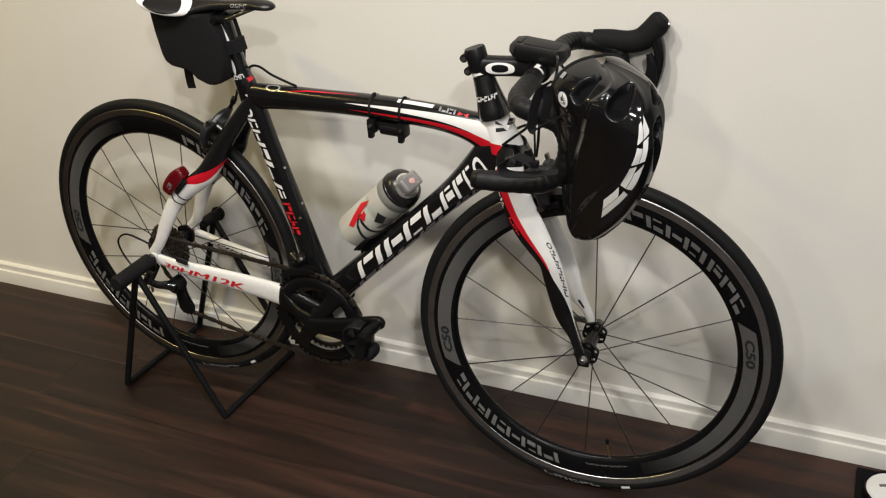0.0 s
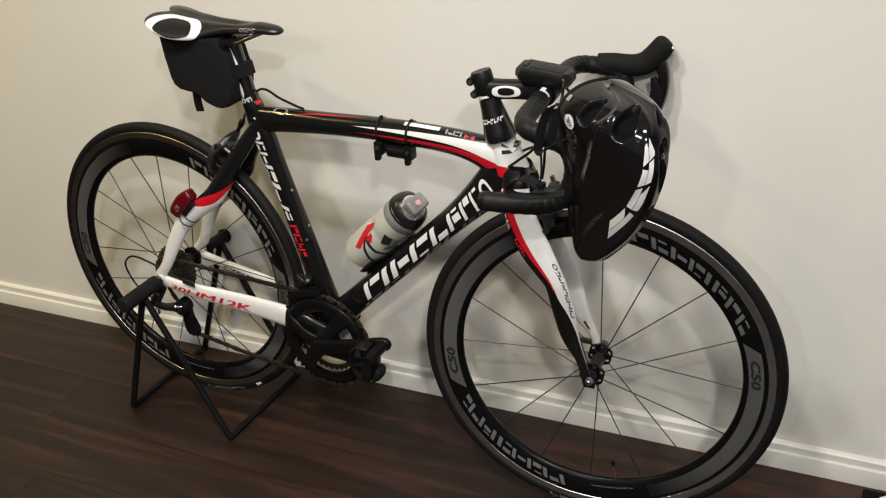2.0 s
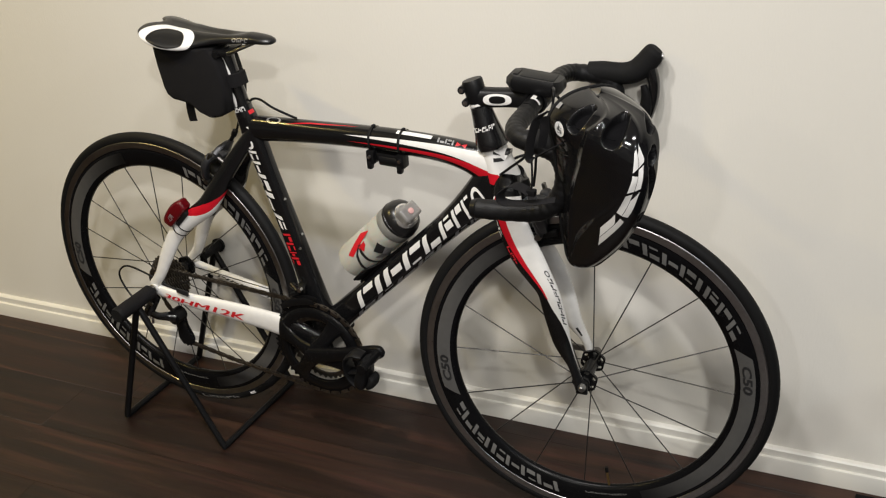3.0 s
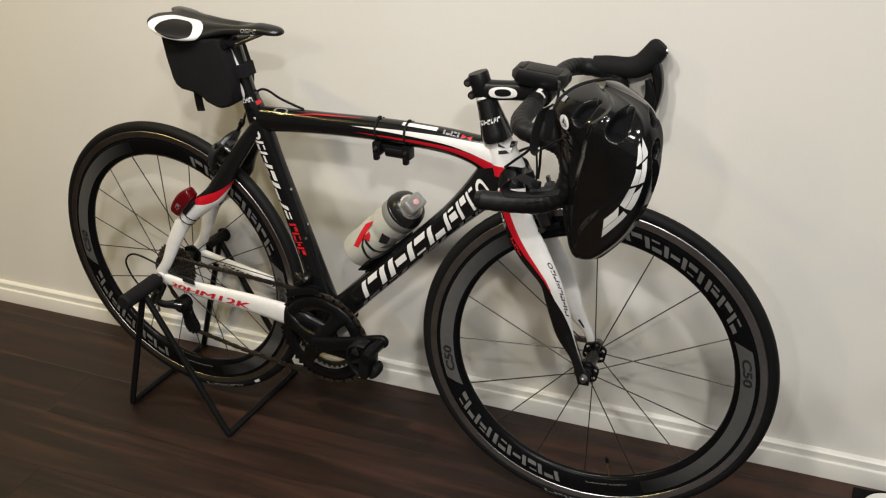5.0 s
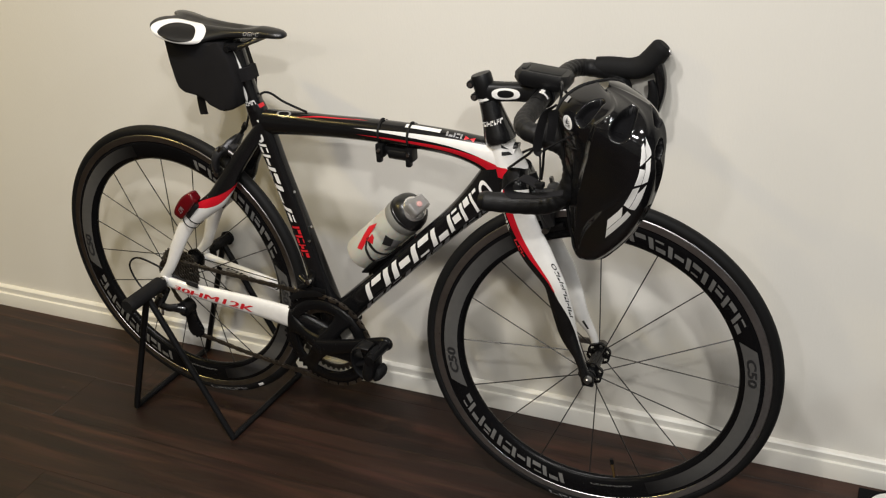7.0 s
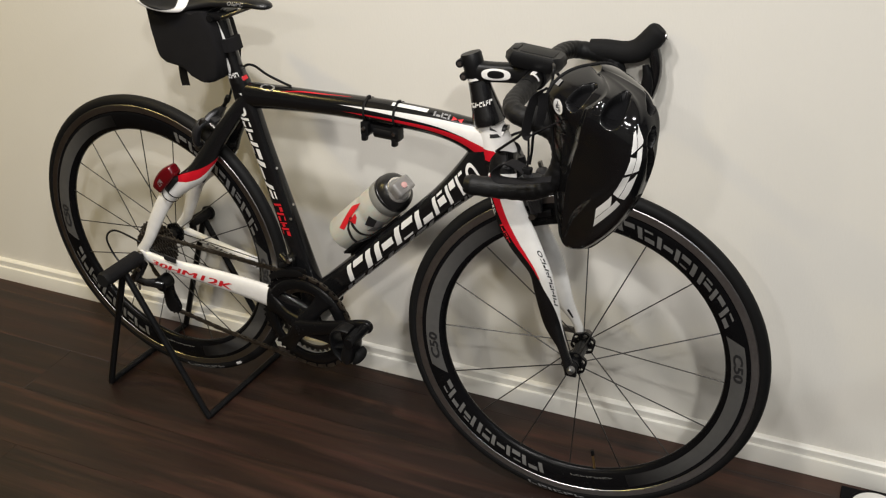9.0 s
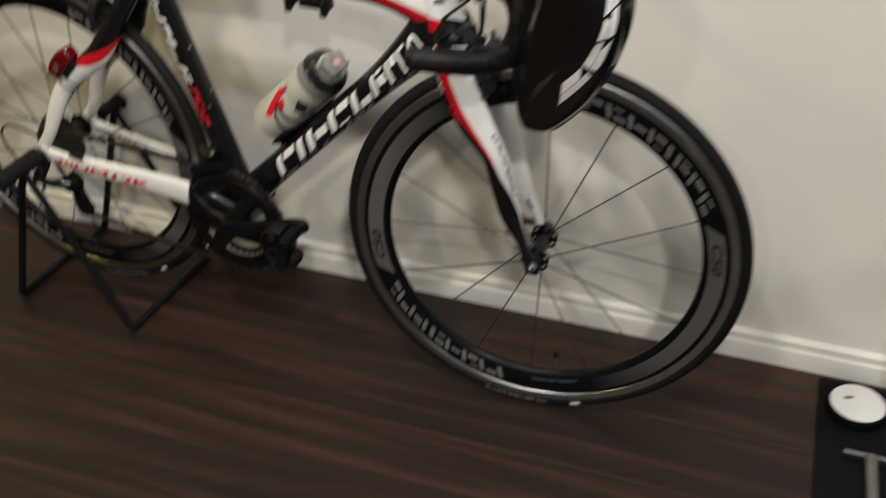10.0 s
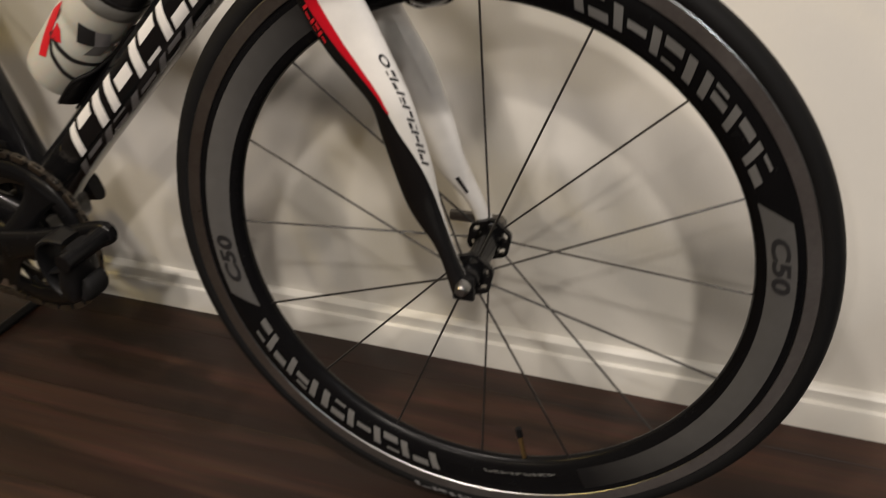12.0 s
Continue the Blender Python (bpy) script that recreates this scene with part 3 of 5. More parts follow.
def pierced(r0, r1, h0, h1, holes, thick):
    """A disc on the y axis with holes from radius h0 to h1, its rim lobed between them."""
    n = holes * 8
    radii = [r0, h0, h0 + 0.2 * (h1 - h0), h0 + 0.8 * (h1 - h0), h1, r1]
    open_ = lambda i, k: (k == 2 and 2 <= i % 8 <= 5) or (k in (1, 3) and 3 <= i % 8 <= 4)
    verts = []
    for y in (-thick / 2, thick / 2):
        for i in range(n):
            a = 2 * math.pi * i / n
            for k, r in enumerate(radii):
                q = r - (0.0011 * (1 + math.cos(holes * a)) if k == 5 else 0.0)
                verts.append((q * math.cos(a), y, q * math.sin(a)))
    m = len(radii)
    at = lambda side, i, k: side * n * m + (i % n) * m + k
    solid = lambda i, k: 0 <= k < m - 1 and not open_(i % n, k)
    faces = []
    for i in range(n):
        for k in range(m - 1):
            if not solid(i, k):
                continue
            faces.append((at(0, i, k), at(0, i, k + 1), at(0, i + 1, k + 1), at(0, i + 1, k)))
            faces.append((at(1, i, k), at(1, i + 1, k), at(1, i + 1, k + 1), at(1, i, k + 1)))
            for (di, dk), (p, q) in {(0, -1): ((0, 0), (1, 0)), (0, 1): ((1, 1), (0, 1)), (-1, 0): ((0, 1), (0, 0)), (1, 0): ((1, 0), (1, 1))}.items():
                if not solid(i + di, k + dk):
                    faces.append((at(0, i + p[0], k + p[1]), at(0, i + q[0], k + q[1]), at(1, i + q[0], k + q[1]), at(1, i + p[0], k + p[1])))
    return verts, faces


def bicycle_wheel(name, m, phase, count, spoke_phase, rear):
    side = [(0.0115, 0.3035), (0.0115, 0.3155), (0.0095, 0.3165), (0.0085, 0.3115)]
    prof = [(-y, r) for r, y in RIM_SIDE] + [(-y, r) for y, r in side]
    prof += [(y, r) for y, r in reversed(side)] + [(y, r) for r, y in reversed(RIM_SIDE[1:])]
    rim = part(name, lathe(prof, 144, "Y", True), M_RIM, BICYCLE, "deep black carbon rim wheel with grey marking", sharp=50)
    rim.matrix_local = m
    for sgn in (-1, 1):
        part("brake_track", lathe([(sgn * 0.0114, 0.3025), (sgn * 0.0121, 0.3030), (sgn * 0.0121, 0.3152), (sgn * 0.0110, 0.3166)], 144), M_BRAKE_TRACK, rim, "machined alloy brake track")
    ty = [(0.0125 * math.sin(radians(a)), 0.3222 - 0.0125 * math.cos(radians(a))) for a in range(28, 333, 16)]
    tyre = part("tyre", lathe(ty, 144, "Y"), M_TYRE, rim, "narrow smooth black road tyre", sharp=60)
    ang = lambda d: radians(d + phase)
    pol = lambda d, r, y: (r * math.cos(ang(d)), y, r * math.sin(ang(d)))
    ysd = lambda r: -(rim_half(r) + 0.0006)
    for turn in (0, 180):
        # grey panel, with slanted ends
        nu, nv = 40, 5
        grid = [(u / nu, v / nv) for v in range(nv + 1) for u in range(nu + 1)]
        pv = [pol(turn + 22 - 5 * v - (88 - 5 * v) * u, 0.2695 + 0.0255 * v, ysd(0.2695 + 0.0255 * v)) for u, v in grid]
        pf = [(q, q + 1, q + nu + 2, q + nu + 1) for r_ in range(nv) for q in range(r_ * (nu + 1), r_ * (nu + 1) + nu)]
        part("panel", (pv, pf), M_RIM_FADE, rim, "grey rim panel fading to black", attrs={"ink": [clampf((0.98 - u) / 0.45, 0, 1) for u, v in grid]})
        part("marking", text_data("C50", lambda u, v: pol(turn + 14.5 - 11.8 * u, 0.2735 + 0.0165 * v, ysd(0.2735 + 0.0165 * v) - 0.0005), 0.12, 0.035), M_BLACK_PRINT, rim, "black lettering")
        part("marking", lay(marks([1, 1, 1, 1, 0.45, 1, 1, 1], 0.16, -0.3), lambda u, v: pol(turn + 79 - 54 * u, 0.2715 + 0.020 * v, ysd(0.2715 + 0.020 * v)), 4, 4), M_GREY_PRINT, rim, "grey block marking")
        if turn:
            continue
        ta = 26 if rear else 0
        ty_side = lambda r: -math.sqrt(0.0130 ** 2 - (r - 0.3222) ** 2)
        part("marking", lay(marks([1, 1, 0.4, 1, 1, 1], 0.2), lambda u, v: pol(ta - 104 + 20 * u, 0.3210 + 0.0065 * v, ty_side(0.3210 + 0.0065 * v))), M_SILVER_PRINT, tyre, "pale block marking")
        part("marking", lay([[(0, 0), (1, 0), (1, 1), (0, 1)]], lambda u, v: pol(ta - 76 + 3.0 * u, 0.3210 + 0.0065 * v, ty_side(0.3210 + 0.0065 * v))), M_WHITE, tyre, "white label")
    part("marking", lay(marks([0.9, 0.7, 1, 0.4, 0.8, 0.9, 0.4, 1, 0.8], 0.25), lambda u, v: pol(-89 + 17 * u, 0.2725 + 0.0030 * v, ysd(0.2725 + 0.0030 * v))), M_GREY_PRINT, rim, "small grey print")
    va = -79.0 if not rear else 60
    part("valve", join(rod((0.262 * math.cos(ang(va)), 0, 0.262 * math.sin(ang(va))), (0.228 * math.cos(ang(va)), 0, 0.228 * math.sin(ang(va))), 0.0026, 10)), M_BRASS, rim, "brass valve stem")
    part("valve_cap", rod((0.229 * math.cos(ang(va)), 0, 0.229 * math.sin(ang(va))), (0.218 * math.cos(ang(va)), 0, 0.218 * math.sin(ang(va))), 0.0036, 10), M_BLACK_SATIN, rim, "black valve cap")
    fl = 0.034 if not rear else 0.036
    hub_ = [(-fl - 0.012, 0.0001), (-fl - 0.012, 0.011), (-fl - 0.004, 0.0135), (-fl + 0.005, 0.0140), (-fl * 0.4, 0.0118), (fl * 0.4, 0.0118), (fl - 0.005, 0.0140), (fl + 0.004, 0.0135), (fl + 0.012, 0.011), (fl + 0.012, 0.0001)]
    hb = part("hub", lathe(hub_, 40), M_HUB, rim, "glossy black hub")
    for sgn in (-1, 1):
        part("flange", moved(pierced(0.0120, 0.0240, 0.0148, 0.0206, 6, 0.0055), Matrix.Translation((0, sgn * fl, 0)) @ pose(0, 0, 0, 0, 11, 0)), M_HUB, hb, "black hub flange with round holes")
    if rear:
        for sgn in (-1, 1):
            part("flange_cap", lathe([(sgn * (fl + 0.0035), 0.016), (sgn * (fl + 0.0045), 0.0185), (sgn * (fl + 0.0035), 0.021)], 40), M_STEEL_DARK, hb)
    for k in range(count):
        a = radians(spoke_phase + 360.0 / count * k)
        sgn = 1 if k % 2 == 0 else -1
        off = 0 if not rear else radians(62) * (1 if (k // 2) % 2 else -1) * (1 if sgn < 0 else 0.0)
        r0 = 0.0205
        part("spoke", rod((r0 * math.cos(a + off), sgn * fl, r0 * math.sin(a + off)), (0.2595 * math.cos(a), sgn * 0.002, 0.2595 * math.sin(a)), 0.00115, 6), M_SPOKE, rim)
    return rim


FWHEEL = bicycle_wheel("front_wheel", FRONT, 0, 16, 0, False)
RWHEEL = bicycle_wheel("rear_wheel", Matrix.Identity(4), -8.5, 20, 3, True)


def skewers():
    f = FRONT
    axle = moved(rod((0, -0.058, 0), (0, 0.058, 0), 0.0045, 12), f)
    sk = part("front_skewer", axle, M_ALU, BICYCLE, "polished front quick release")
    part("nut", moved(lathe([(-0.067, 0.0001), (-0.067, 0.0042), (-0.065, 0.0060), (-0.061, 0.0068), (-0.056, 0.0085), (-0.056, 0.0001)], 24), f), M_STEEL_MID, sk, "chrome end nut")
    part("lever", moved(join(box(-0.026, 0.066, 0.004, 0.052, 0.007, 0.012, 0.003, m=pose(0, 0, 0, 0, 4, 6)), rod((0, 0.056, 0), (0, 0.07, 0), 0.009, 16)), f), M_STEEL_DARK, sk, "dark quick release lever")
    rs = part("rear_skewer", rod((0, -0.078, 0), (0, 0.078, 0), 0.0045, 12), M_ALU, BICYCLE)
    part("nut", lathe([(-0.09, 0.0001), (-0.09, 0.006), (-0.078, 0.010), (-0.078, 0.0001)], 24), M_STEEL_DARK, rs)


skewers()


# ---- fork, stem and handlebar ----
def front_end():
    # height above the axle, and the angle round the blade at which white meets black
    ez, ey = [0.02, 0.0506, 0.0788, 0.1113, 0.145, 0.17, 0.25, 0.372], [366, 352, 334, 306, 276, 260, 258, 248]
    unwrap = lambda a: a if a >= 150 else a + 360
    for side in (-1, 1):
        sw = Sweep([(-0.152, side * 0.010, 0.372, 0.022, 0.018), (-0.150, side * 0.026, 0.348, 0.0245, 0.0145), (-0.144, side * 0.030, 0.31, 0.0270, 0.012), (-0.127, side * 0.030, 0.262, 0.0295, 0.0115),
                    (-0.108, side * 0.030, 0.2268, 0.0285, 0.0115), (-0.093, side * 0.032, 0.205, 0.0250, 0.011), (-0.073, side * 0.035, 0.1749, 0.0200, 0.0108), (-0.0625, side * 0.0365, 0.1435, 0.0200, 0.0105),
                    (-0.054, side * 0.038, 0.1165, 0.0197, 0.010), (-0.044, side * 0.041, 0.0832, 0.0172, 0.0098), (-0.035, side * 0.0445, 0.0641, 0.0140, 0.0092), (-0.0225, side * 0.0485, 0.0422, 0.0092, 0.0086),
                    (-0.014, side * 0.0505, 0.0221, 0.0084, 0.008), (-0.003, side * 0.052, -0.008, 0.0105, 0.007)], 10, 72)
        zs = sw.p[:, 2]
        zat = lambda s: float(np.interp(s * (len(zs) - 1), range(len(zs)), zs))
        sat = lambda z: float(np.interp(-z, -zs, np.linspace(0, 1, len(zs))))
        edge = lambda s: ramp_at(zat(s), ez, ey)
        below = lambda s: clampf((0.344 - zat(s)) * 90)
        if side < 0:
            w = lambda s, a: min(clampf(min(unwrap(a) - edge(s), 505 - unwrap(a)) / 16), below(s))
            r = lambda s, a: min(below(s), clampf(min(edge(s) + 4 - unwrap(a), unwrap(a) - edge(s) + 3 + 34 * clampf((zat(s) - 0.165) / 0.17, 0, 1)) / 16), clampf((zat(s) - 0.163) * 60))
        else:
            w, r = (lambda s, a: min(clampf((0.352 - zat(s)) * 90), clampf((zat(s) - 0.002) * 90))), None
        ob = part("fork_blade", moved(sw.data(), FRONT), M_PAINT, BICYCLE, "wavy fork blade, white with red line and black edge" if side < 0 else "wavy white fork blade", attrs=sw.paint(w, r))
        if side < 0:
            part("marking", moved(lay(marks([1, 0.4, 1.1, 1.1, 1, 0.9, 0.85, 0.85, 1.15], 0.16), lambda u, v: sw.at(sat(0.110 + 0.092 * u), 335 - 2 * u - 23 * v)), FRONT), M_BLACK_PRINT, ob, "black block marking")
            part("marking", moved(lay(marks([1.1, 1, 1, 1.1], 0.14), lambda u, v: sw.at(sat(0.345 - 0.065 * u), 222 - 18 * v)), FRONT), M_WHITE, ob, "white block marking")
            part("marking", moved(lay(marks([1.1, 1, 1], 0.14), lambda u, v: sw.at(sat(0.262 - 0.030 * u), 236 - 16 * v)), FRONT), M_RED, ob, "red block marking")
        else:
            part("marking", moved(lay([[(0, 0), (1, 0), (1, 1), (0, 1)]], lambda u, v: sw.at(sat(0.066 - 0.018 * u), 268 + 18 * v)), FRONT), M_BLACK_PRINT, ob)
        part("fork_tip", moved(join(box(-0.001, side * 0.053, -0.004, 0.022, 0.007, 0.026, 0.003), rod((0, side * 0.046, 0), (0, side * 0.057, 0), 0.0095, 20)), FRONT), M_BLACK_SATIN, BICYCLE)
    crown = Sweep([(-0.178, 0, 0.346, 0.013, 0.022), (-0.164, 0, 0.352, 0.020, 0.030), (-0.148, 0, 0.352, 0.020, 0.030), (-0.134, 0, 0.346, 0.013, 0.022)], 6, 28)
    part("fork_crown", moved(crown.data(), FRONT), M_BLACK_GLOSS, BICYCLE)

    ax = lambda z: Vector((-0.0506 - 0.29571 / 0.95528 * (z + 0.0127), 0, 0.524 - 0.93 * (0.524 - z)))
    k = (Vector((-0.29571, 0, 0.95528)))
    rot = k.to_track_quat("Z", "Y").to_matrix().to_4x4()
    place = lambda z: FRONT @ Matrix.Translation(ax(z)) @ rot
    cone = part("headset_cover", moved(lathe([(-0.026, 0.0001), (-0.026, 0.0270), (-0.020, 0.0282), (-0.010, 0.0268), (0.002, 0.0243), (0.014, 0.0222), (0.030, 0.0198), (0.048, 0.0178), (0.048, 0.0001)], 40, "Z"), place(0.440)), M_BLACK_GLOSS, BICYCLE, "tall black conical headset cover")
    part("marking", moved(lay(marks([0.6, 0.8, 0.8, 0.6, 0.5, 0.5, 0.8], 0.2), lambda u, v: ((0.0245 - 0.0012 * v) * math.cos(radians(-55 + 108 * u)), (0.0245 - 0.0012 * v) * math.sin(radians(-55 + 108 * u)), 0.008 + 0.008 * v)), place(0.440)), M_WHITE, cone)
    part("spacer", moved(lathe([(0, 0.0001), (0, 0.0165), (0.004, 0.0165), (0.004, 0.0001)], 32, "Z"), place(0.4915)), M_WHITE, BICYCLE, "thin white spacer ring")
    stem = Sweep([(-0.2120, 0, 0.5050, 0.019, 0.017), (-0.180, 0, 0.5080, 0.0165, 0.0155), (-0.14, 0, 0.5110, 0.0165, 0.0165), (-0.112, 0, 0.5120, 0.019, 0.021)], 8, 32, power=2.6)
    sm = part("stem", moved(join(stem.data()), FRONT), M_BLACK_SATIN, BICYCLE, "black stem with white oval marking")
    part("clamp", moved(lathe([(0, 0.0001), (0, 0.0165), (0.003, 0.0180), (0.036, 0.0180), (0.039, 0.0165), (0.039, 0.0001)], 32, "Z"), place(0.497)), M_BLACK_SATIN, sm)
    part("top_cap", moved(lathe([(0, 0.0001), (0, 0.0165), (0.006, 0.0165), (0.008, 0.014), (0.008, 0.006), (0.006, 0.005), (0.006, 0.0001)], 32, "Z"), place(0.5280)), M_BLACK_GLOSS, sm)
    for z in (0.4970, 0.5200):
        part("lug", moved(rod(ax(z) + Vector((-0.0175, -0.0165, 0)), ax(z) + Vector((-0.0175, 0.0165, 0)), 0.0068, 16), FRONT), M_BLACK_SATIN, sm)
        part("bolt", moved(rod(ax(z) + Vector((-0.0175, -0.0160, 0)), ax(z) + Vector((-0.0175, -0.0185, 0.0)), 0.0040, 12), FRONT), M_ALU, sm, "alloy bolt")
    part("marking", moved(lay(ring_quads(0, 1, 0, 1, 0.42), lambda u, v: stem.at(0.20 + 0.42 * u, 240 + 60 * v)), FRONT), M_WHITE, sm, "white oval ring")
    part("faceplate", moved(lathe([(-0.022, 0.0165), (-0.022, 0.020), (0.022, 0.020), (0.022, 0.0165)], 32), FRONT @ Matrix.Translation((-0.104, 0, 0.5120))), M_BLACK_SATIN, sm)

    centre = part("handlebar", moved(rod((-0.104, -0.07, 0.5120), (-0.104, 0.07, 0.5120), 0.0145, 20), FRONT), M_BLACK_SATIN, BICYCLE, "black drop handlebar with wrapped tape")
    arc = lambda u, v: (-0.104 + 0.0158 * math.cos(radians(20 + 70 * v)), -0.050 + 0.018 * u, 0.5120 + 0.0158 * math.sin(radians(20 + 70 * v)))
    part("marking", moved(lay([[(0, 0), (0.4, 0), (0.4, 1), (0, 1)], [(0.4, 0.62), (1, 0.62), (1, 1), (0.4, 1)]], arc), FRONT), M_WHITE, centre, "white hook-shaped marking")
    for s in (-1, 1):
        pts = [(-0.104, s * 0.056, 0.5100), (-0.104, s * 0.10, 0.5100), (-0.101, s * 0.145, 0.5100), (-0.085, s * 0.176, 0.5080), (-0.045, s * 0.188, 0.5020), (-0.020, s * 0.191, 0.490), (-0.010, s * 0.192, 0.458),
               (-0.020, s * 0.193, 0.422), (-0.048, s * 0.194, 0.400), (-0.095, s * 0.194, 0.394), (-0.150, s * 0.194, 0.392)]
        rows = spline([(*p, 0.0160, 0.0160) for p in pts], 14)
        n = len(rows)
        for i in range(n):
            wrap = 0.0009 * (1 - 2 * abs(((i / 5.0) % 1.0) - 0.5))
            rows[i, 3:] = 0.0152 + wrap
        tape = Sweep(rows, 1, 18, (0.31, 0.17, 0.93), smooth=False)
        part("bar_tape", moved(tape.data(), FRONT), M_TAPE, centre, "black wrapped bar tape", sharp=60)
        part("end_plug", moved(rod((-0.147, s * 0.194, 0.392), (-0.157, s * 0.194, 0.392), 0.0165, 20, 0.013), FRONT), M_BLACK_SATIN, centre)
        hood = Sweep([(-0.062, s * 0.187, 0.5090, 0.0172, 0.0165), (-0.035, s * 0.188, 0.5095, 0.0190, 0.0165), (0.0, s * 0.190, 0.5085, 0.0195, 0.0165), (0.022, s * 0.190, 0.5150, 0.0205, 0.0165),
                      (0.036, s * 0.190, 0.5280, 0.0205, 0.0165), (0.046, s * 0.190, 0.5410, 0.0200, 0.0160), (0.053, s * 0.190, 0.5510, 0.0185, 0.0150), (0.057, s * 0.190, 0.5560, 0.0120, 0.0100)], 8, 24)
        hd = part("brake_hood", moved(hood.data(), FRONT), M_BLACK_RUBBER, BICYCLE, "black rubber brake hood with gear lever")
        part("badge", moved(rod((0.056, s * 0.190, 0.5400), (0.0685, s * 0.190, 0.5440), 0.0080, 16, 0.006), FRONT), M_ALU, hd, "polished lever cap")
        lev = Sweep([(0.045, s * 0.190, 0.5240, 0.012, 0.012), (0.054, s * 0.191, 0.4970, 0.011, 0.012), (0.055, s * 0.194, 0.465, 0.010, 0.0115), (0.048, s * 0.199, 0.425, 0.006, 0.009), (0.034, s * 0.203, 0.395, 0.004, 0.007)], 8, 18)
        part("brake_lever", moved(lev.data(), FRONT), M_BLACK_GLOSS, hd, "glossy black brake lever")
        sl = Sweep([(0.038, s * 0.183, 0.4920, 0.006, 0.006), (0.044, s * 0.180, 0.470, 0.009, 0.005), (0.043, s * 0.178, 0.440, 0.011, 0.004), (0.038, s * 0.178, 0.425, 0.005, 0.003)], 6, 14)
        part("gear_lever", moved(sl.data(), FRONT), M_BLACK_SATIN, hd, "black gear lever")


front_end()


def caliper(name, m):
    """A dual pivot rim brake, in its own frame: x ahead of the bolt, z up."""
    arm_r = Sweep([(0.006, 0.000, 0.010, 0.009, 0.009), (0.006, -0.016, 0.011, 0.010, 0.009), (0.006, -0.027, 0.002, 0.009, 0.008), (0.005, -0.030, -0.014, 0.008, 0.007), (0.004, -0.027, -0.032, 0.007, 0.006), (0.002, -0.023, -0.046, 0.006, 0.005)], 6, 20, (1, 0, 0.1), 3)
    arm_l = Sweep([(0.014, 0.006, 0.000, 0.010, 0.009), (0.014, 0.026, 0.012, 0.011, 0.009), (0.013, 0.034, -0.006, 0.010, 0.008), (0.008, 0.031, -0.030, 0.009, 0.007), (0.004, 0.024, -0.046, 0.006, 0.006)], 6, 20, (1, 0, 0.1), 3)
    top = Sweep([(0.016, 0.006, 0.004, 0.008, 0.008), (0.017, -0.012, 0.015, 0.009, 0.008), (0.016, -0.026, 0.025, 0.008, 0.006), (0.014, -0.036, 0.031, 0.005, 0.005)], 6, 20, (1, 0, 0.1), 3)
    cal = part(name, moved(arm_r.data(), m), M_GREY_ALLOY, BICYCLE, "grey alloy rim brake caliper")
    part("arm", moved(arm_l.data(), m), M_GREY_ALLOY, cal)
    part("arm", moved(top.data(), m), M_GREY_ALLOY, cal)
    part("arm", moved(Sweep([(0.010, -0.024, -0.040, 0.007, 0.006), (0.012, -0.029, -0.012, 0.014, 0.008), (0.012, -0.032, 0.012, 0.013, 0.007), (0.010, -0.036, 0.040, 0.006, 0.005)], 6, 12, (1, 0, 0.1), 4).data(), m), M_GREY_ALLOY, cal)
    part("bolt", moved(rod((-0.012, 0, 0.004), (0.026, 0, 0.004), 0.006, 14), m), M_STEEL_DARK, cal)
    part("cover", moved(box(0.012, -0.014, 0.004, 0.026, 0.026, 0.020, 0.005), m), M_GREY_ALLOY, cal)
    part("barrel", moved(join(rod((0.011, -0.036, 0.036), (0.009, -0.037, 0.062), 0.0042, 12), rod((0.0095, -0.037, 0.056), (0.009, -0.037, 0.070), 0.0062, 12)), m), M_BLACK_SATIN, cal, "black cable adjuster")
    part("release", moved(box(0.012, 0.033, 0.020, 0.006, 0.010, 0.024, 0.002), m), M_STEEL_DARK, cal)
    for s in (-1, 1):
        part("pad_holder", moved(box(0.0, s * 0.0185, -0.048, 0.056, 0.008, 0.013, 0.003), m), M_BLACK_SATIN, cal, "black brake pad holder")
        part("pad_bolt", moved(rod((0.0, s * 0.022, -0.047), (0.0, s * 0.034, -0.047), 0.0055, 12), m), M_STEEL_DARK, cal)


caliper("front_brake", FRONT @ Matrix.Translation((-0.106, 0, 0.316)) @ pose(0, 0, 0, 0, -17, 0) @ Matrix.Diagonal((1.15, 1.0, 0.95, 1)))
caliper("rear_brake", Matrix.Translation((0.180, 0, 0.298)) @ pose(0, 0, 0, 0, 0, 180) @ pose(0, 0, 0, 0, -30, 0) @ Matrix.Diagonal((1.0, 0.88, 0.90, 1)))


# ---- drivetrain ----
def toothed(r, teeth, y, thick, inner, tooth=0.004):
    prof_n = teeth * 4
    outer = [r + (tooth * 0.5 if (i % 4) in (0, 1) else -tooth * 0.5) for i in range(prof_n)]
    verts, faces = [], []
    for i in range(prof_n):
        a = 2 * math.pi * i / prof_n
        c, s = math.cos(a), math.sin(a)
        verts += [(outer[i] * c, y - thick / 2, outer[i] * s), (outer[i] * c, y + thick / 2, outer[i] * s), (inner * c, y + thick / 2, inner * s), (inner * c, y - thick / 2, inner * s)]
    for i in range(prof_n):
        j = (i + 1) % prof_n
        for q in range(4):
            p = (q + 1) % 4
            faces.append((4 * i + q, 4 * i + p, 4 * j + p, 4 * j + q))
    return verts, faces


BB = Vector((0.405, 0, -0.069))


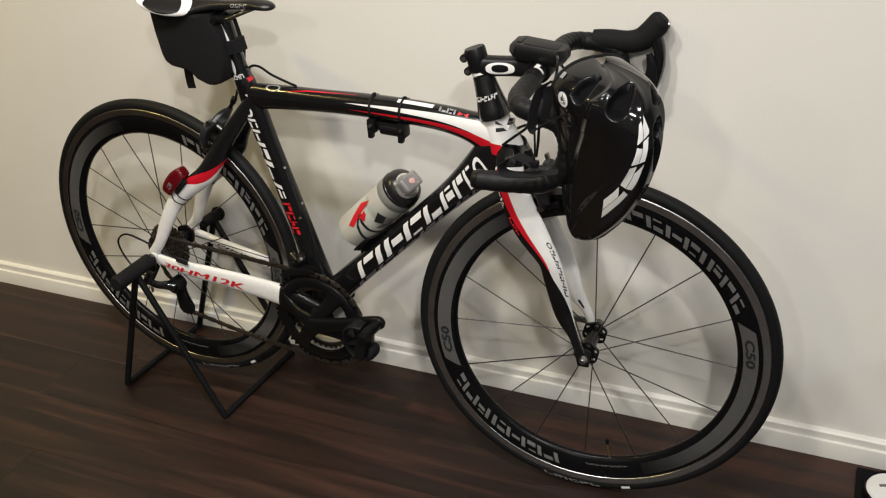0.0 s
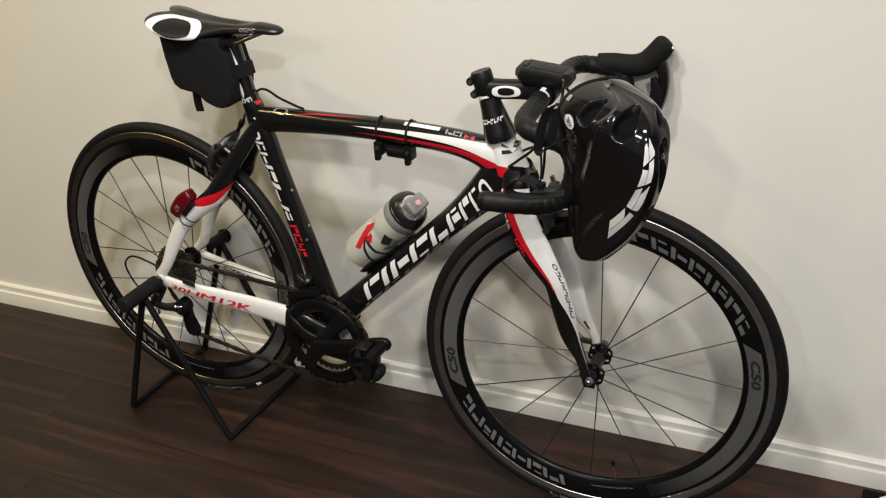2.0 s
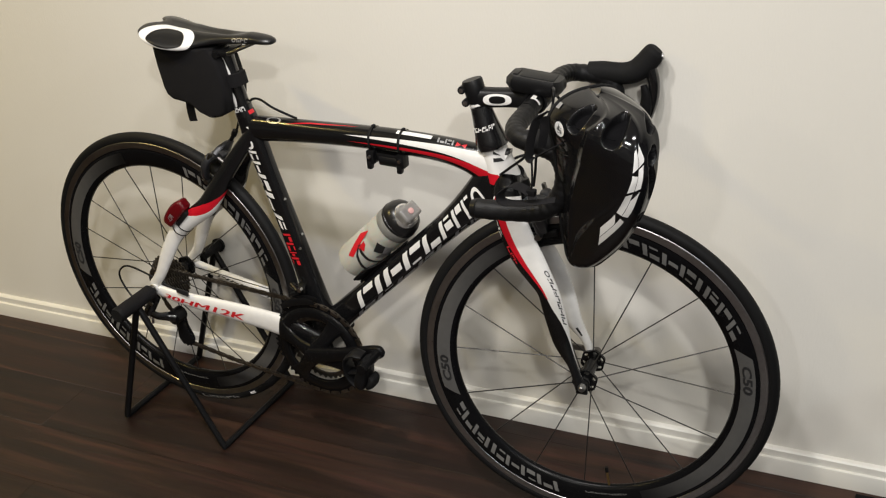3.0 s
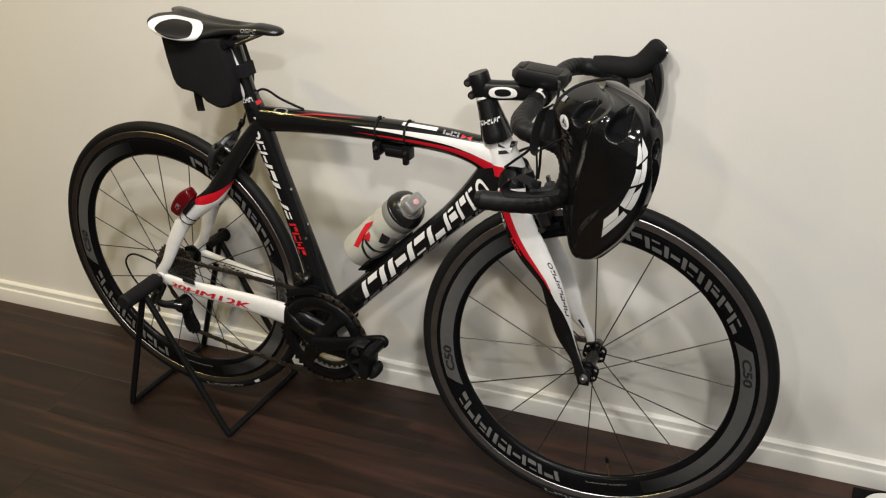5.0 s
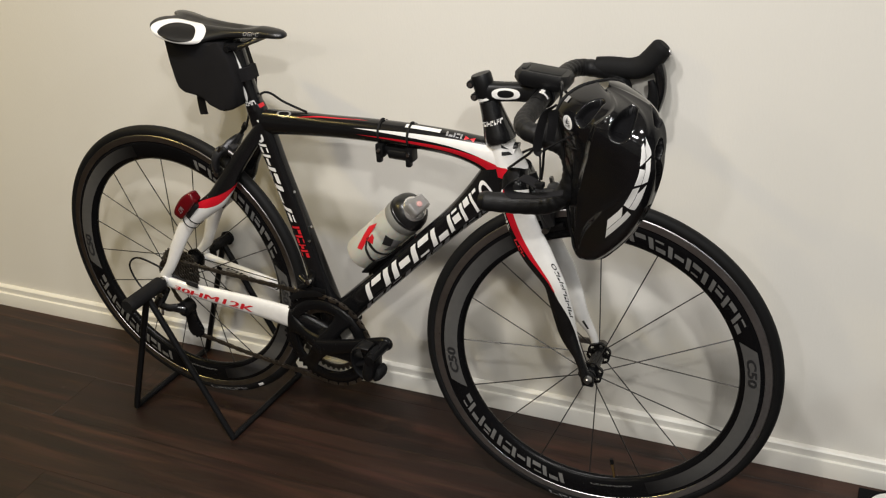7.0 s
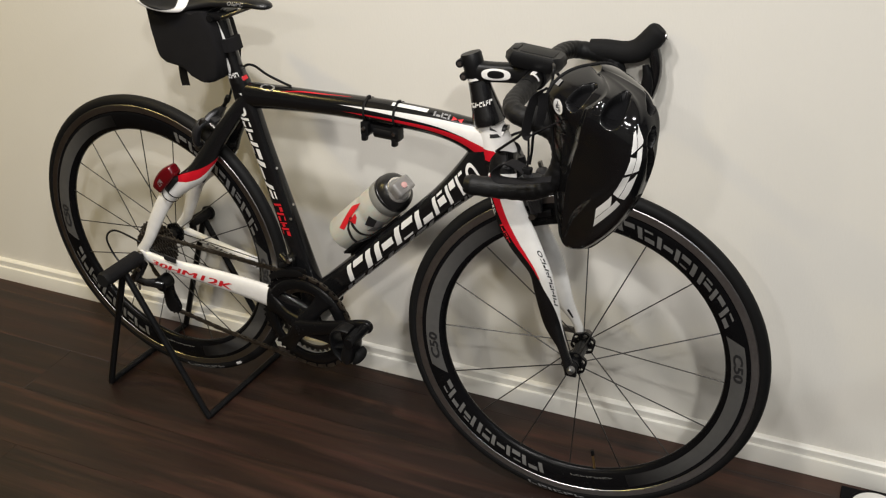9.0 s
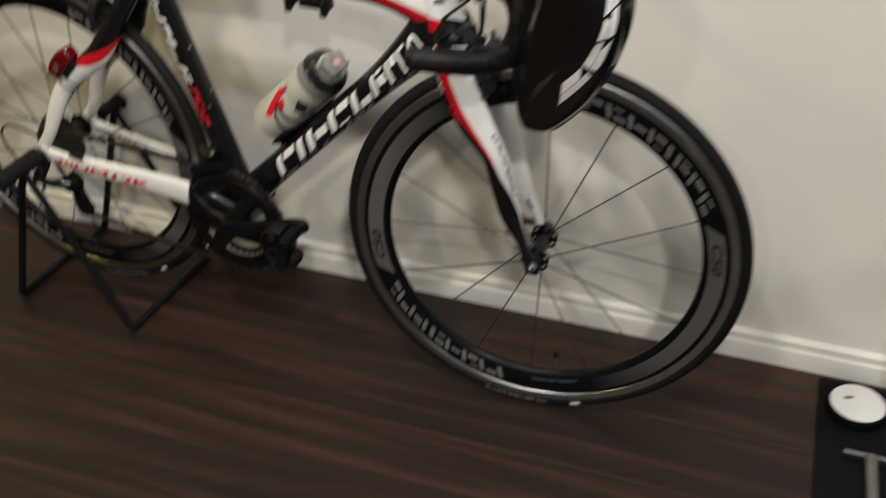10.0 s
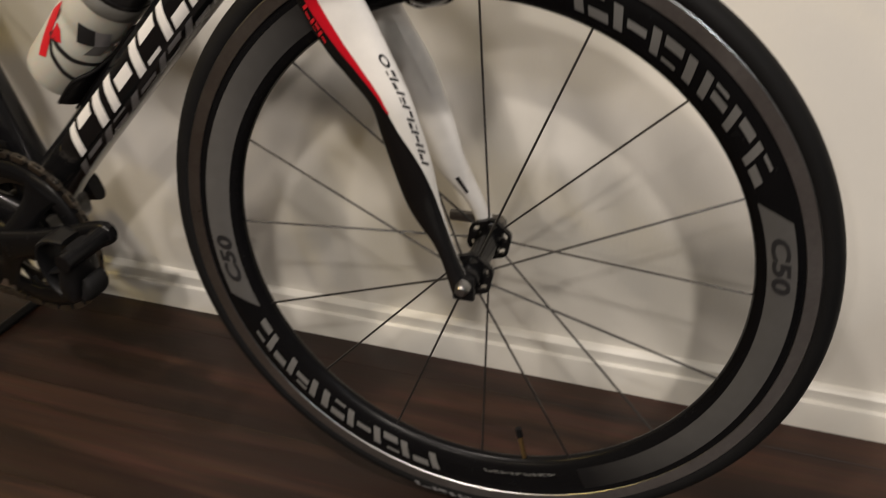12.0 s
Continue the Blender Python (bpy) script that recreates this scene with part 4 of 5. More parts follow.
def drivetrain():
    mbb = Matrix.Translation(BB)
    crank = part("crankset", moved(join(lathe([(-0.083, 0.0001), (-0.083, 0.013), (-0.080, 0.017), (-0.066, 0.019), (-0.050, 0.021), (-0.034, 0.021)], 32)), mbb), M_CRANK, BICYCLE, "black double crankset")
    part("outer_chainring", moved(toothed(0.1065, 52, -0.0465, 0.004, 0.082, 0.0062), mbb), M_CRANK, crank, "large black chainring")
    part("guard_ring", moved(lathe([(-0.0495, 0.0755), (-0.0530, 0.0775), (-0.0545, 0.0860), (-0.0525, 0.0950), (-0.0490, 0.0985), (-0.0475, 0.0985), (-0.0475, 0.0755)], 72, "Y", True), mbb), M_CRANK, crank)
    part("spider_plate", moved(lathe([(-0.045, 0.0001), (-0.045, 0.030), (-0.050, 0.029), (-0.054, 0.027), (-0.060, 0.023), (-0.066, 0.020), (-0.066, 0.0001)], 48), mbb), M_CRANK, crank)
    part("inner_chainring", moved(toothed(0.0745, 36, -0.0385, 0.004, 0.064, 0.0055), mbb), M_STEEL_DARK, crank, "smaller steel chainring")
    tip = Vector((0.569, -0.082, -0.012)) - BB
    base = math.degrees(math.atan2(tip.z, tip.x))
    for d in (35, 145, 215, 325):
        a = radians(base + d)
        p = lambda r, y: (r * math.cos(a), y, r * math.sin(a))
        sw = Sweep([(*p(0.010, -0.066), 0.020, 0.009), (*p(0.036, -0.062), 0.0160, 0.0085), (*p(0.060, -0.057), 0.0155, 0.0065), (*p(0.078, -0.054), 0.0195, 0.005), (*p(0.089, -0.053), 0.024, 0.004)], 6, 16, (0, 1, 0.01))
        part("spider_arm", moved(sw.data(), mbb), M_CRANK, crank)
        part("ring_bolt", moved(rod(p(0.083, -0.0535), p(0.083, -0.057), 0.0055, 12), mbb), M_STEEL_DARK, crank)
    for sgn, side in ((1, -1), (-1, 1)):
        arm = Sweep([(0, side * 0.074, 0, 0.019, 0.010), (sgn * tip.x * 0.3, side * 0.077, sgn * tip.z * 0.3, 0.0150, 0.0095), (sgn * tip.x * 0.65, side * 0.080, sgn * tip.z * 0.65, 0.0138, 0.009),
                     (sgn * tip.x * 0.92, side * 0.082, sgn * tip.z * 0.92, 0.0150, 0.009), (sgn * tip.x * 1.04, side * 0.082, sgn * tip.z * 1.04, 0.0125, 0.008), (sgn * tip.x * 1.08, side * 0.082, sgn * tip.z * 1.08, 0.006, 0.005)], 8, 20, power=2.8)
        ar = part("crank_arm", moved(arm.data(), mbb), M_CRANK, crank, "black crank arm")
        e = Vector((sgn * tip.x, side * 0.082, sgn * tip.z))
        part("axle_cap", moved(rod(e + Vector((0, -side * 0.002, 0)), e + Vector((0, side * 0.0125, 0)), 0.0085, 16), mbb), M_ALU, ar, "bright pedal axle face")
        y0 = side * 0.121
        at = lambda x, z, a, b: (0.569 + 0.88 * (x - 0.569) - (0 if side < 0 else 2 * tip.x), y0, -0.012 + 0.80 * (z + 0.012) - (0 if side < 0 else 2 * tip.z), a * 0.8, b * 0.8)
        ped = part("pedal", rod((at(0.569, 0, 0, 0)[0], side * 0.086, at(0, -0.012, 0, 0)[2]), (at(0.569, 0, 0, 0)[0], side * 0.147, at(0, -0.012, 0, 0)[2]), 0.0115, 16, 0.010), M_CRANK, crank, "black clipless pedal")
        part("pedal_body", Sweep([at(0.569, 0.002, 0.006, 0.018), at(0.565, -0.012, 0.014, 0.024), at(0.561, -0.036, 0.0165, 0.027), at(0.556, -0.060, 0.0175, 0.028), at(0.551, -0.078, 0.014, 0.025), at(0.548, -0.086, 0.006, 0.018)], 6, 20, power=3.2).data(), M_BLACK_SATIN, ped)
        part("front_loop", Sweep([at(0.560, 0.006, 0.004, 0.016), at(0.536, 0.006, 0.0045, 0.020), at(0.520, -0.008, 0.0045, 0.022), at(0.517, -0.034, 0.0045, 0.022), at(0.525, -0.062, 0.005, 0.022), at(0.542, -0.082, 0.006, 0.020)], 6, 14, power=3).data(), M_BLACK_SATIN, ped)
        part("rear_clip", Sweep([at(0.578, -0.044, 0.004, 0.016), at(0.581, -0.054, 0.009, 0.020), at(0.578, -0.068, 0.010, 0.020), at(0.568, -0.080, 0.006, 0.016)], 5, 14, power=3).data(), M_BLACK_RUBBER, ped)
        part("brace", Sweep([at(0.522, -0.050, 0.004, 0.016), at(0.556, -0.036, 0.005, 0.018)], 3, 12, power=3).data(), M_BLACK_SATIN, ped)
    cas = part("cassette", lathe([(-0.055, 0.010), (-0.055, 0.018), (-0.016, 0.030), (-0.016, 0.010)], 40), M_STEEL_DARK, BICYCLE, "dark steel rear cassette")
    for i in range(10):
        r = 0.0245 + 0.0031 * i
        part("cog", toothed(r, 12 + 2 * i, -0.0525 + 0.0039 * i, 0.0019, r - 0.012, 0.0030), M_COG, cas)
    # chain
    mid = -0.0425
    rc, rr = 0.1065, 0.0355
    top_ = [(0.405 + rc * math.cos(radians(a)), -0.069 + rc * math.sin(radians(a))) for a in range(95, -100, -5)]
    path = [(rr * math.cos(radians(a)), rr * math.sin(radians(a))) for a in range(-110, -285, -12)] + top_
    path += [(0.30, -0.170), (0.17, -0.162), (0.052, -0.149), (0.040, -0.146), (0.030, -0.138), (0.030, -0.125), (0.040, -0.112), (0.038, -0.095), (0.022, -0.082), (0.006, -0.072), (-0.004, -0.06), (-0.010, -0.045)]
    pp = np.array(path + path[:1])
    seg = np.linalg.norm(np.diff(pp, axis=0), axis=1)
    cum = np.concatenate([[0], np.cumsum(seg)])
    total, pitch = cum[-1], 0.0127
    links = []
    nlink = int(total / pitch)
    yof = lambda x: mid - 0.004 * clampf(x / 0.3, 0, 1)
    for i in range(nlink):
        a, b = [(np.interp(d, cum, pp[:, 0]), np.interp(d, cum, pp[:, 1])) for d in (i * total / nlink, ((i + 1) % nlink) * total / nlink)]
        cx, cz, th = (a[0] + b[0]) / 2, (a[1] + b[1]) / 2, math.degrees(math.atan2(b[1] - a[1], b[0] - a[0]))
        g = 0.0026 if i % 2 else 0.0014
        for s in (-1, 1):
            links.append(moved(box(0, s * g, 0, 0.0165, 0.0011, 0.0074, 0), Matrix.Translation((cx, yof(cx), cz)) @ pose(0, 0, 0, 0, -th, 0)))
        links.append(rod((a[0], yof(a[0]) - 0.0034, a[1]), (a[0], yof(a[0]) + 0.0034, a[1]), 0.0026, 6))
    tagged(part("chain", join(*links), M_CHAIN, BICYCLE, "dark oily roller chain"), kind="stuff")
    # rear derailleur
    rd = part("rear_derailleur", Sweep([(0.000, -0.072, -0.022, 0.010, 0.009), (-0.010, -0.078, -0.040, 0.012, 0.011), (-0.020, -0.082, -0.058, 0.011, 0.012), (-0.028, -0.080, -0.068, 0.006, 0.008)], 6, 18).data(), M_BLACK_GLOSS, BICYCLE, "black and grey rear derailleur")
    part("parallelogram", Sweep([(-0.026, -0.082, -0.062, 0.007, 0.006), (0.000, -0.080, -0.068, 0.0075, 0.007), (0.020, -0.072, -0.069, 0.009, 0.009), (0.036, -0.062, -0.074, 0.011, 0.010)], 6, 18, power=3).data(), M_BLACK_GLOSS, rd, "grey parallelogram link")
    part("knuckle", rod((0.030, -0.066, -0.075), (0.030, -0.038, -0.075), 0.017, 24), M_BLACK_SATIN, rd)
    for y in (-0.050, -0.040):
        part("cage_plate", Sweep([(0.028, y, -0.076, 0.017, 0.0015), (0.033, y, -0.105, 0.014, 0.0015), (0.040, y, -0.135, 0.019, 0.0015), (0.043, y, -0.150, 0.013, 0.0015)], 6, 12).data(), M_BLACK_SATIN, rd)
    for x, z in ((0.026, -0.082), (0.040, -0.137)):
        part("jockey_wheel", moved(toothed(0.0185, 11, -0.045, 0.005, 0.004), Matrix.Translation((x, 0, z))), M_BLACK_SATIN, rd)
    part("outer_link", Sweep([(-0.022, -0.086, -0.056, 0.004, 0.003), (0.004, -0.085, -0.062, 0.005, 0.003), (0.026, -0.074, -0.062, 0.005, 0.004)], 5, 12, power=3).data(), M_GREY_ALLOY, rd, "grey link")
    part("pivot_bolt", rod((0.030, -0.066, -0.075), (0.030, -0.070, -0.075), 0.006, 12), M_ALU, rd, "bright pivot bolt")
    part("pivot_bolt", rod((-0.004, -0.086, -0.034), (-0.004, -0.089, -0.034), 0.005, 12), M_STEEL_MID, rd)
    part("adjust_screw", rod((-0.012, -0.084, -0.070), (-0.014, -0.084, -0.088), 0.003, 8), M_ALU, rd)
    part("cable", hose([(-0.028, -0.075, -0.060), (-0.075, -0.074, -0.035), (-0.098, -0.073, 0.012), (-0.075, -0.070, 0.038), (-0.03, -0.066, 0.030), (0.03, -0.063, 0.008), (0.07, -0.060, -0.003)], 0.0022), M_BLACK_SATIN, rd, "looped black gear cable")
    part("chainstay_guard", box(0.078, -0.071, 0.006, 0.032, 0.004, 0.012, 0.002, m=pose(0, 0, 0, 0, 6, 0)), M_BLACK_PRINT, rd)
    # front derailleur
    fd = part("front_derailleur", join(box(0.364, -0.028, 0.054, 0.020, 0.018, 0.024, 0.004), rod((0.346, -0.035, 0.066), (0.366, -0.044, 0.060), 0.006, 12)), M_BLACK_GLOSS, BICYCLE, "grey front derailleur")
    for y in (-0.053, -0.040):
        cage = Sweep([(0.326, y, 0.018, 0.006, 0.001), (0.354, y, 0.034, 0.008, 0.001), (0.388, y, 0.044, 0.008, 0.001), (0.408, y, 0.045, 0.005, 0.001)], 6, 12)
        part("cage_plate", cage.data(), M_BLACK_SATIN, fd)
    part("link", box(0.356, -0.040, 0.050, 0.026, 0.012, 0.008, 0.003, m=pose(0, 0, 0, 0, -25, 0)), M_BLACK_SATIN, fd)
    part("bolt", rod((0.372, -0.040, 0.064), (0.372, -0.048, 0.064), 0.005, 12), M_ALU, fd, "bright bolt")


drivetrain()


def cables():
    part("brake_cable", hose([(0.262, 0.0195, 0.432), (0.244, 0.021, 0.418), (0.231, 0.021, 0.398), (0.222, 0.020, 0.375), (0.214, 0.020, 0.356)], 0.0024), M_BLACK_SATIN, BICYCLE, "black cable housing")
    part("brake_cable", hose([(0.262, 0.0195, 0.432), (0.278, 0.014, 0.440), (0.30, 0.006, 0.442), (0.33, -0.002, 0.434), (0.362, 0, 0.423), (0.382, 0, 0.418)], 0.0024), M_BLACK_SATIN, BICYCLE)
    w = lambda x, y, z: tuple(FRONT @ Vector((x, y, z)))
    part("gear_cable", hose([w(-0.09, -0.06, 0.505), (0.892, -0.065, 0.478), (0.880, -0.060, 0.454), (0.863, -0.050, 0.429), (0.838, -0.040, 0.406), (0.812, -0.027, 0.382)], 0.0024), M_BLACK_SATIN, BICYCLE, "black cable housing")
    part("brake_cable", hose([w(-0.085, -0.07, 0.505), (0.892, -0.058, 0.470), (0.886, -0.050, 0.428), (0.884, -0.048, 0.405), (0.878, -0.040, 0.378)], 0.0024), M_BLACK_SATIN, BICYCLE, "black cable housing")
    part("gear_cable", hose([w(-0.09, 0.055, 0.505), w(-0.060, 0.045, 0.470), w(-0.075, 0.02, 0.43), (0.822, 0.026, 0.395), (0.800, 0.028, 0.375)], 0.0024), M_BLACK_SATIN, BICYCLE, "black cable housing")
    part("gear_cable", hose([w(-0.070, -0.04, 0.545), (0.927, -0.080, 0.563), (0.929, -0.090, 0.544), (0.926, -0.100, 0.526), (0.915, -0.105, 0.510)], 0.0022), M_BLACK_SATIN, BICYCLE, "black cable housing")


cables()


# ---- saddle ----
def saddle():
    # along the saddle: x, half width, top height, drop to the edge, lower edge
    rows = spline([(0.068, 0.026, 0.579, 0.002, 0.571), (0.075, 0.051, 0.582, 0.004, 0.566), (0.090, 0.064, 0.583, 0.011, 0.556), (0.120, 0.068, 0.581, 0.019, 0.546), (0.150, 0.063, 0.578, 0.022, 0.541),
                   (0.180, 0.052, 0.577, 0.020, 0.540), (0.205, 0.039, 0.576, 0.014, 0.546), (0.235, 0.028, 0.576, 0.008, 0.551), (0.27, 0.022, 0.576, 0.006, 0.554), (0.31, 0.019, 0.576, 0.005, 0.557),
                   (0.335, 0.0175, 0.574, 0.005, 0.5575), (0.348, 0.012, 0.571, 0.004, 0.558), (0.354, 0.004, 0.567, 0.002, 0.561)], 8)
    pw = lambda x, k: math.copysign(abs(x) ** (2 / k), x)

    def on(x, deg, lift=0.0):
        b, zt, drop, low = [float(np.interp(x, rows[:, 0], rows[:, k])) for k in (1, 2, 3, 4)]
        c, s = math.cos(radians(deg)), math.sin(radians(deg))
        y = b * pw(c, 2.6)
        mid = (zt - drop + low) / 2
        if s >= 0:
            roof = zt - drop * abs(y / b) ** 2.0 - 0.011 * math.exp(-(y / 0.0115) ** 2) * clampf((0.30 - x) * 20, 0, 1) * clampf((x - 0.07) * 30, 0.1, 1)
            z = mid + (roof - mid) * pw(s, 3.2)
        else:
            z = mid + (mid - low) * pw(s, 3.0)
        return Vector((x, y + lift * c, z + lift * s))
    nseg = 56
    notch = lambda v: (v.x + 0.030 * math.exp(-(v.y / 0.016) ** 2) * clampf((0.150 - v.x) / 0.08, 0, 1), v.y, v.z)
    verts = [notch(on(r[0], 360 * k / nseg)) for r in rows for k in range(nseg)]
    m_ = len(rows)
    faces = [(i * nseg + j, i * nseg + (j + 1) % nseg, (i + 1) * nseg + (j + 1) % nseg, (i + 1) * nseg + j) for i in range(m_ - 1) for j in range(nseg)]
    faces += [tuple(range(nseg)), tuple((m_ - 1) * nseg + j for j in range(nseg))]
    sd = part("saddle", (verts, faces), M_SADDLE, BICYCLE, "black racing saddle with white panels", sharp=60)
    ring = []
    n = 36
    for k in range(n):
        a, b = 2 * math.pi * k / n, 2 * math.pi * (k + 1) / n
        pt = lambda t, q: (0.5 + 0.5 * q * pw(math.cos(t), 2.9 if math.cos(t) > 0 else 2.0), 0.5 + 0.5 * q * pw(math.sin(t), 2.6))
        inner = lambda t: (lambda p: (0.5 + 0.66 * (p[0] - 0.5), 0.5 + (0.80 if p[1] < 0.5 else 0.56) * (p[1] - 0.5)))(pt(t, 1))
        ring.append([inner(a), inner(b), pt(b, 1), pt(a, 1)])
    for flip in (0, 1):
        wing = lambda u, v: on(0.083 + 0.113 * u, (98 + 106 * v) if not flip else (62 - 106 * v), 0.0008)
        part("panel", lay(ring, wing, 2, 3), M_WHITE, sd, "white ring panel")
    part("marking", lay(marks([1.2, 1, 1, 0.9], 0.18), lambda u, v: on(0.272 + 0.034 * u, 186 - 34 * v, 0.0006)), M_SILVER_PRINT, sd, "silver block marking")
    for s in (-1, 1):
        part("rail", hose([(0.315, s * 0.006, 0.560), (0.285, s * 0.018, 0.548), (0.255, s * 0.022, 0.537), (0.20, s * 0.022, 0.534), (0.165, s * 0.026, 0.538), (0.12, s * 0.040, 0.562)], 0.0036, 6, 10), M_STEEL_DARK, sd, "dark saddle rail")
    part("rail_clamp", join(box(0.236, 0, 0.537, 0.044, 0.056, 0.012, 0.004), rod((0.236, -0.034, 0.535), (0.236, 0.034, 0.535), 0.006, 16), box(0.225, 0, 0.532, 0.03, 0.02, 0.02, 0.004)), M_BLACK_SATIN, sd)


saddle()


# ---- things carried by the bicycle ----
D_ = Vector((0.7071, 0, 0.7071))
N_ = Vector((-0.7071, 0, 0.7071))


def bottle():
    foot = Vector((0.4535, 0, 0.0105)) + N_ * 0.067 + D_ * 0.101
    # local frame: z along the bottle, x towards the frame's upper side, y across
    rot = Matrix(((N_.x, 0, D_.x), (N_.y, -1, D_.y), (N_.z, 0, D_.z))).to_4x4()
    mm = BIKE @ Matrix.Translation(foot) @ rot
    b = thing("water_bottle", "milky drinks bottle with red and black print in a cage", "bottle", mm)
    body = lathe([(0.004, 0.0001), (0.0, 0.030), (0.003, 0.0355), (0.010, 0.0368), (0.085, 0.0368), (0.090, 0.0350), (0.098, 0.0348), (0.104, 0.0368), (0.112, 0.0370), (0.150, 0.0368), (0.160, 0.0355), (0.162, 0.031)], 48, "Z")
    bd = part("body", body, M_BOTTLE, b, "milky white plastic body", sharp=50)
    cap = part("cap", lathe([(0.157, 0.0372), (0.166, 0.0376), (0.174, 0.0362), (0.182, 0.0322), (0.188, 0.0255), (0.191, 0.0175), (0.191, 0.0001)], 48, "Z"), M_CAP, b, "black screw cap", sharp=50)
    part("collar", lathe([(0.157, 0.0373), (0.157, 0.0384), (0.162, 0.0386), (0.163, 0.0378)], 48, "Z"), M_CAP, cap)
    part("neck", lathe([(0.138, 0.0372), (0.139, 0.0380), (0.158, 0.0380), (0.160, 0.0374)], 48, "Z"), M_NECK, b, "grey translucent neck band", sharp=50)
    tip = pose(-0.002, 0.010, 0.184, -24, 0, 0)
    part("spout", moved(join(lathe([(-0.004, 0.0250), (0.004, 0.0245), (0.009, 0.0205), (0.010, 0.0120)], 32, "Z"), box(0, 0, 0.020, 0.030, 0.040, 0.026, 0.007, 3)), tip), M_CLEAR, b, "milky soft drinking valve")
    part("nozzle", moved(lathe([(0.030, 0.006), (0.035, 0.0055), (0.036, 0.0001)], 20, "Z"), tip), M_PINK, b, "pale pink nozzle")
    pol = lambda deg, z: (0.0374 * math.cos(radians(deg)), 0.0374 * math.sin(radians(deg)), z)
    quad = [[(0, 0), (1, 0), (1, 1), (0, 1)]]
    mixq = lambda a, b_, c, d: (lambda u, v: pol((a[0] * (1 - u) + b_[0] * u) * (1 - v) + (d[0] * (1 - u) + c[0] * u) * v, (a[1] * (1 - u) + b_[1] * u) * (1 - v) + (d[1] * (1 - u) + c[1] * u) * v))
    part("print", lay(quad, mixq((68, 0.034), (82, 0.042), (50, 0.110), (36, 0.084)), 8, 8), M_RED, bd, "red block print")
    part("print", lay(quad, mixq((70, 0.066), (91, 0.074), (78, 0.087), (66, 0.088)), 6, 6), M_RED, bd)
    curve = lambda zs, ds, h: (lambda u, v: pol(ramp_at(u, [0, 0.3, 0.6, 1], ds), ramp_at(u, [0, 0.3, 0.6, 1], zs) + (v - 0.5) * h * (1.2 - 0.4 * u)))
    part("print", lay(quad, curve([0.074, 0.053, 0.041, 0.030], [62, 86, 118, 165], 0.0065), 24, 2), M_BLACK_PRINT, bd, "black curved print")
    part("print", lay(quad, curve([0.074, 0.067, 0.064, 0.067], [62, 88, 118, 165], 0.0065), 24, 2), M_BLACK_PRINT, bd, "black curved print")
    part("print", lay(quad, mixq((109, 0.090), (135, 0.095), (124, 0.116), (96, 0.114)), 5, 5), M_BLACK_PRINT, bd, "black square print")
    part("print", lay(quad, mixq((135, 0.095), (158, 0.099), (148, 0.119), (124, 0.116)), 5, 5), M_SILVER_PRINT, bd, "grey square print")
    part("print", lay(quad, mixq((128, 0.078), (152, 0.082), (158, 0.099), (135, 0.095)), 5, 5), M_GREY_PRINT, bd, "dark square print")
    part("print", lay(marks([1, 1, 0.6, 1, 1], 0.3), lambda u, v: pol(72 + 24 * u, 0.143 + 0.008 * v), 2, 2), M_GREY_PRINT, bd, "small grey print")
    # cage under the bottle
    inv = Matrix.Translation(foot) @ rot
    cage = part("bottle_cage", moved(box(-0.0415, 0, 0.06, 0.006, 0.018, 0.15, 0.002), inv), M_BLACK_SATIN, BICYCLE, "black wire bottle cage")
    n1, n2 = 30, 12
    top_edge = lambda d: 0.090 - 0.055 * abs(d - 180) / 42
    for r, nm in ((0.0388, "cage_cup"), (0.0412, "cage_cup")):
        grid_ = [(138 + 84 * i / n1, j / n2) for i in range(n1 + 1) for j in range(n2 + 1)]
        gv = [(r * math.cos(radians(d)), r * math.sin(radians(d)), -0.004 + (top_edge(d) + 0.004) * q) for d, q in grid_]
        gf = [(i * (n2 + 1) + j, i * (n2 + 1) + j + 1, (i + 1) * (n2 + 1) + j + 1, (i + 1) * (n2 + 1) + j) for i in range(n1) for j in range(n2)]
        part(nm, moved((gv, gf), inv), M_BLACK_SATIN, cage, sharp=60)
    for s in (-1, 1):
        part("cage_wire", moved(hose([(0.040 * math.cos(radians(180 + s * d)), 0.040 * math.sin(radians(180 + s * d)), z) for d, z in ((44, -0.004), (44, 0.034), (24, 0.058), (2, 0.090))], 0.0024, 8, 10, (0.1, 0.2, 0.97)), inv), M_BLACK_SATIN, cage)
    part("cage_wire", moved(hose([(-0.042, 0.0, -0.005), (0.0, 0.0, -0.007), (0.014, 0.0, -0.006)], 0.004, 6, 10), inv), M_BLACK_SATIN, cage)


bottle()


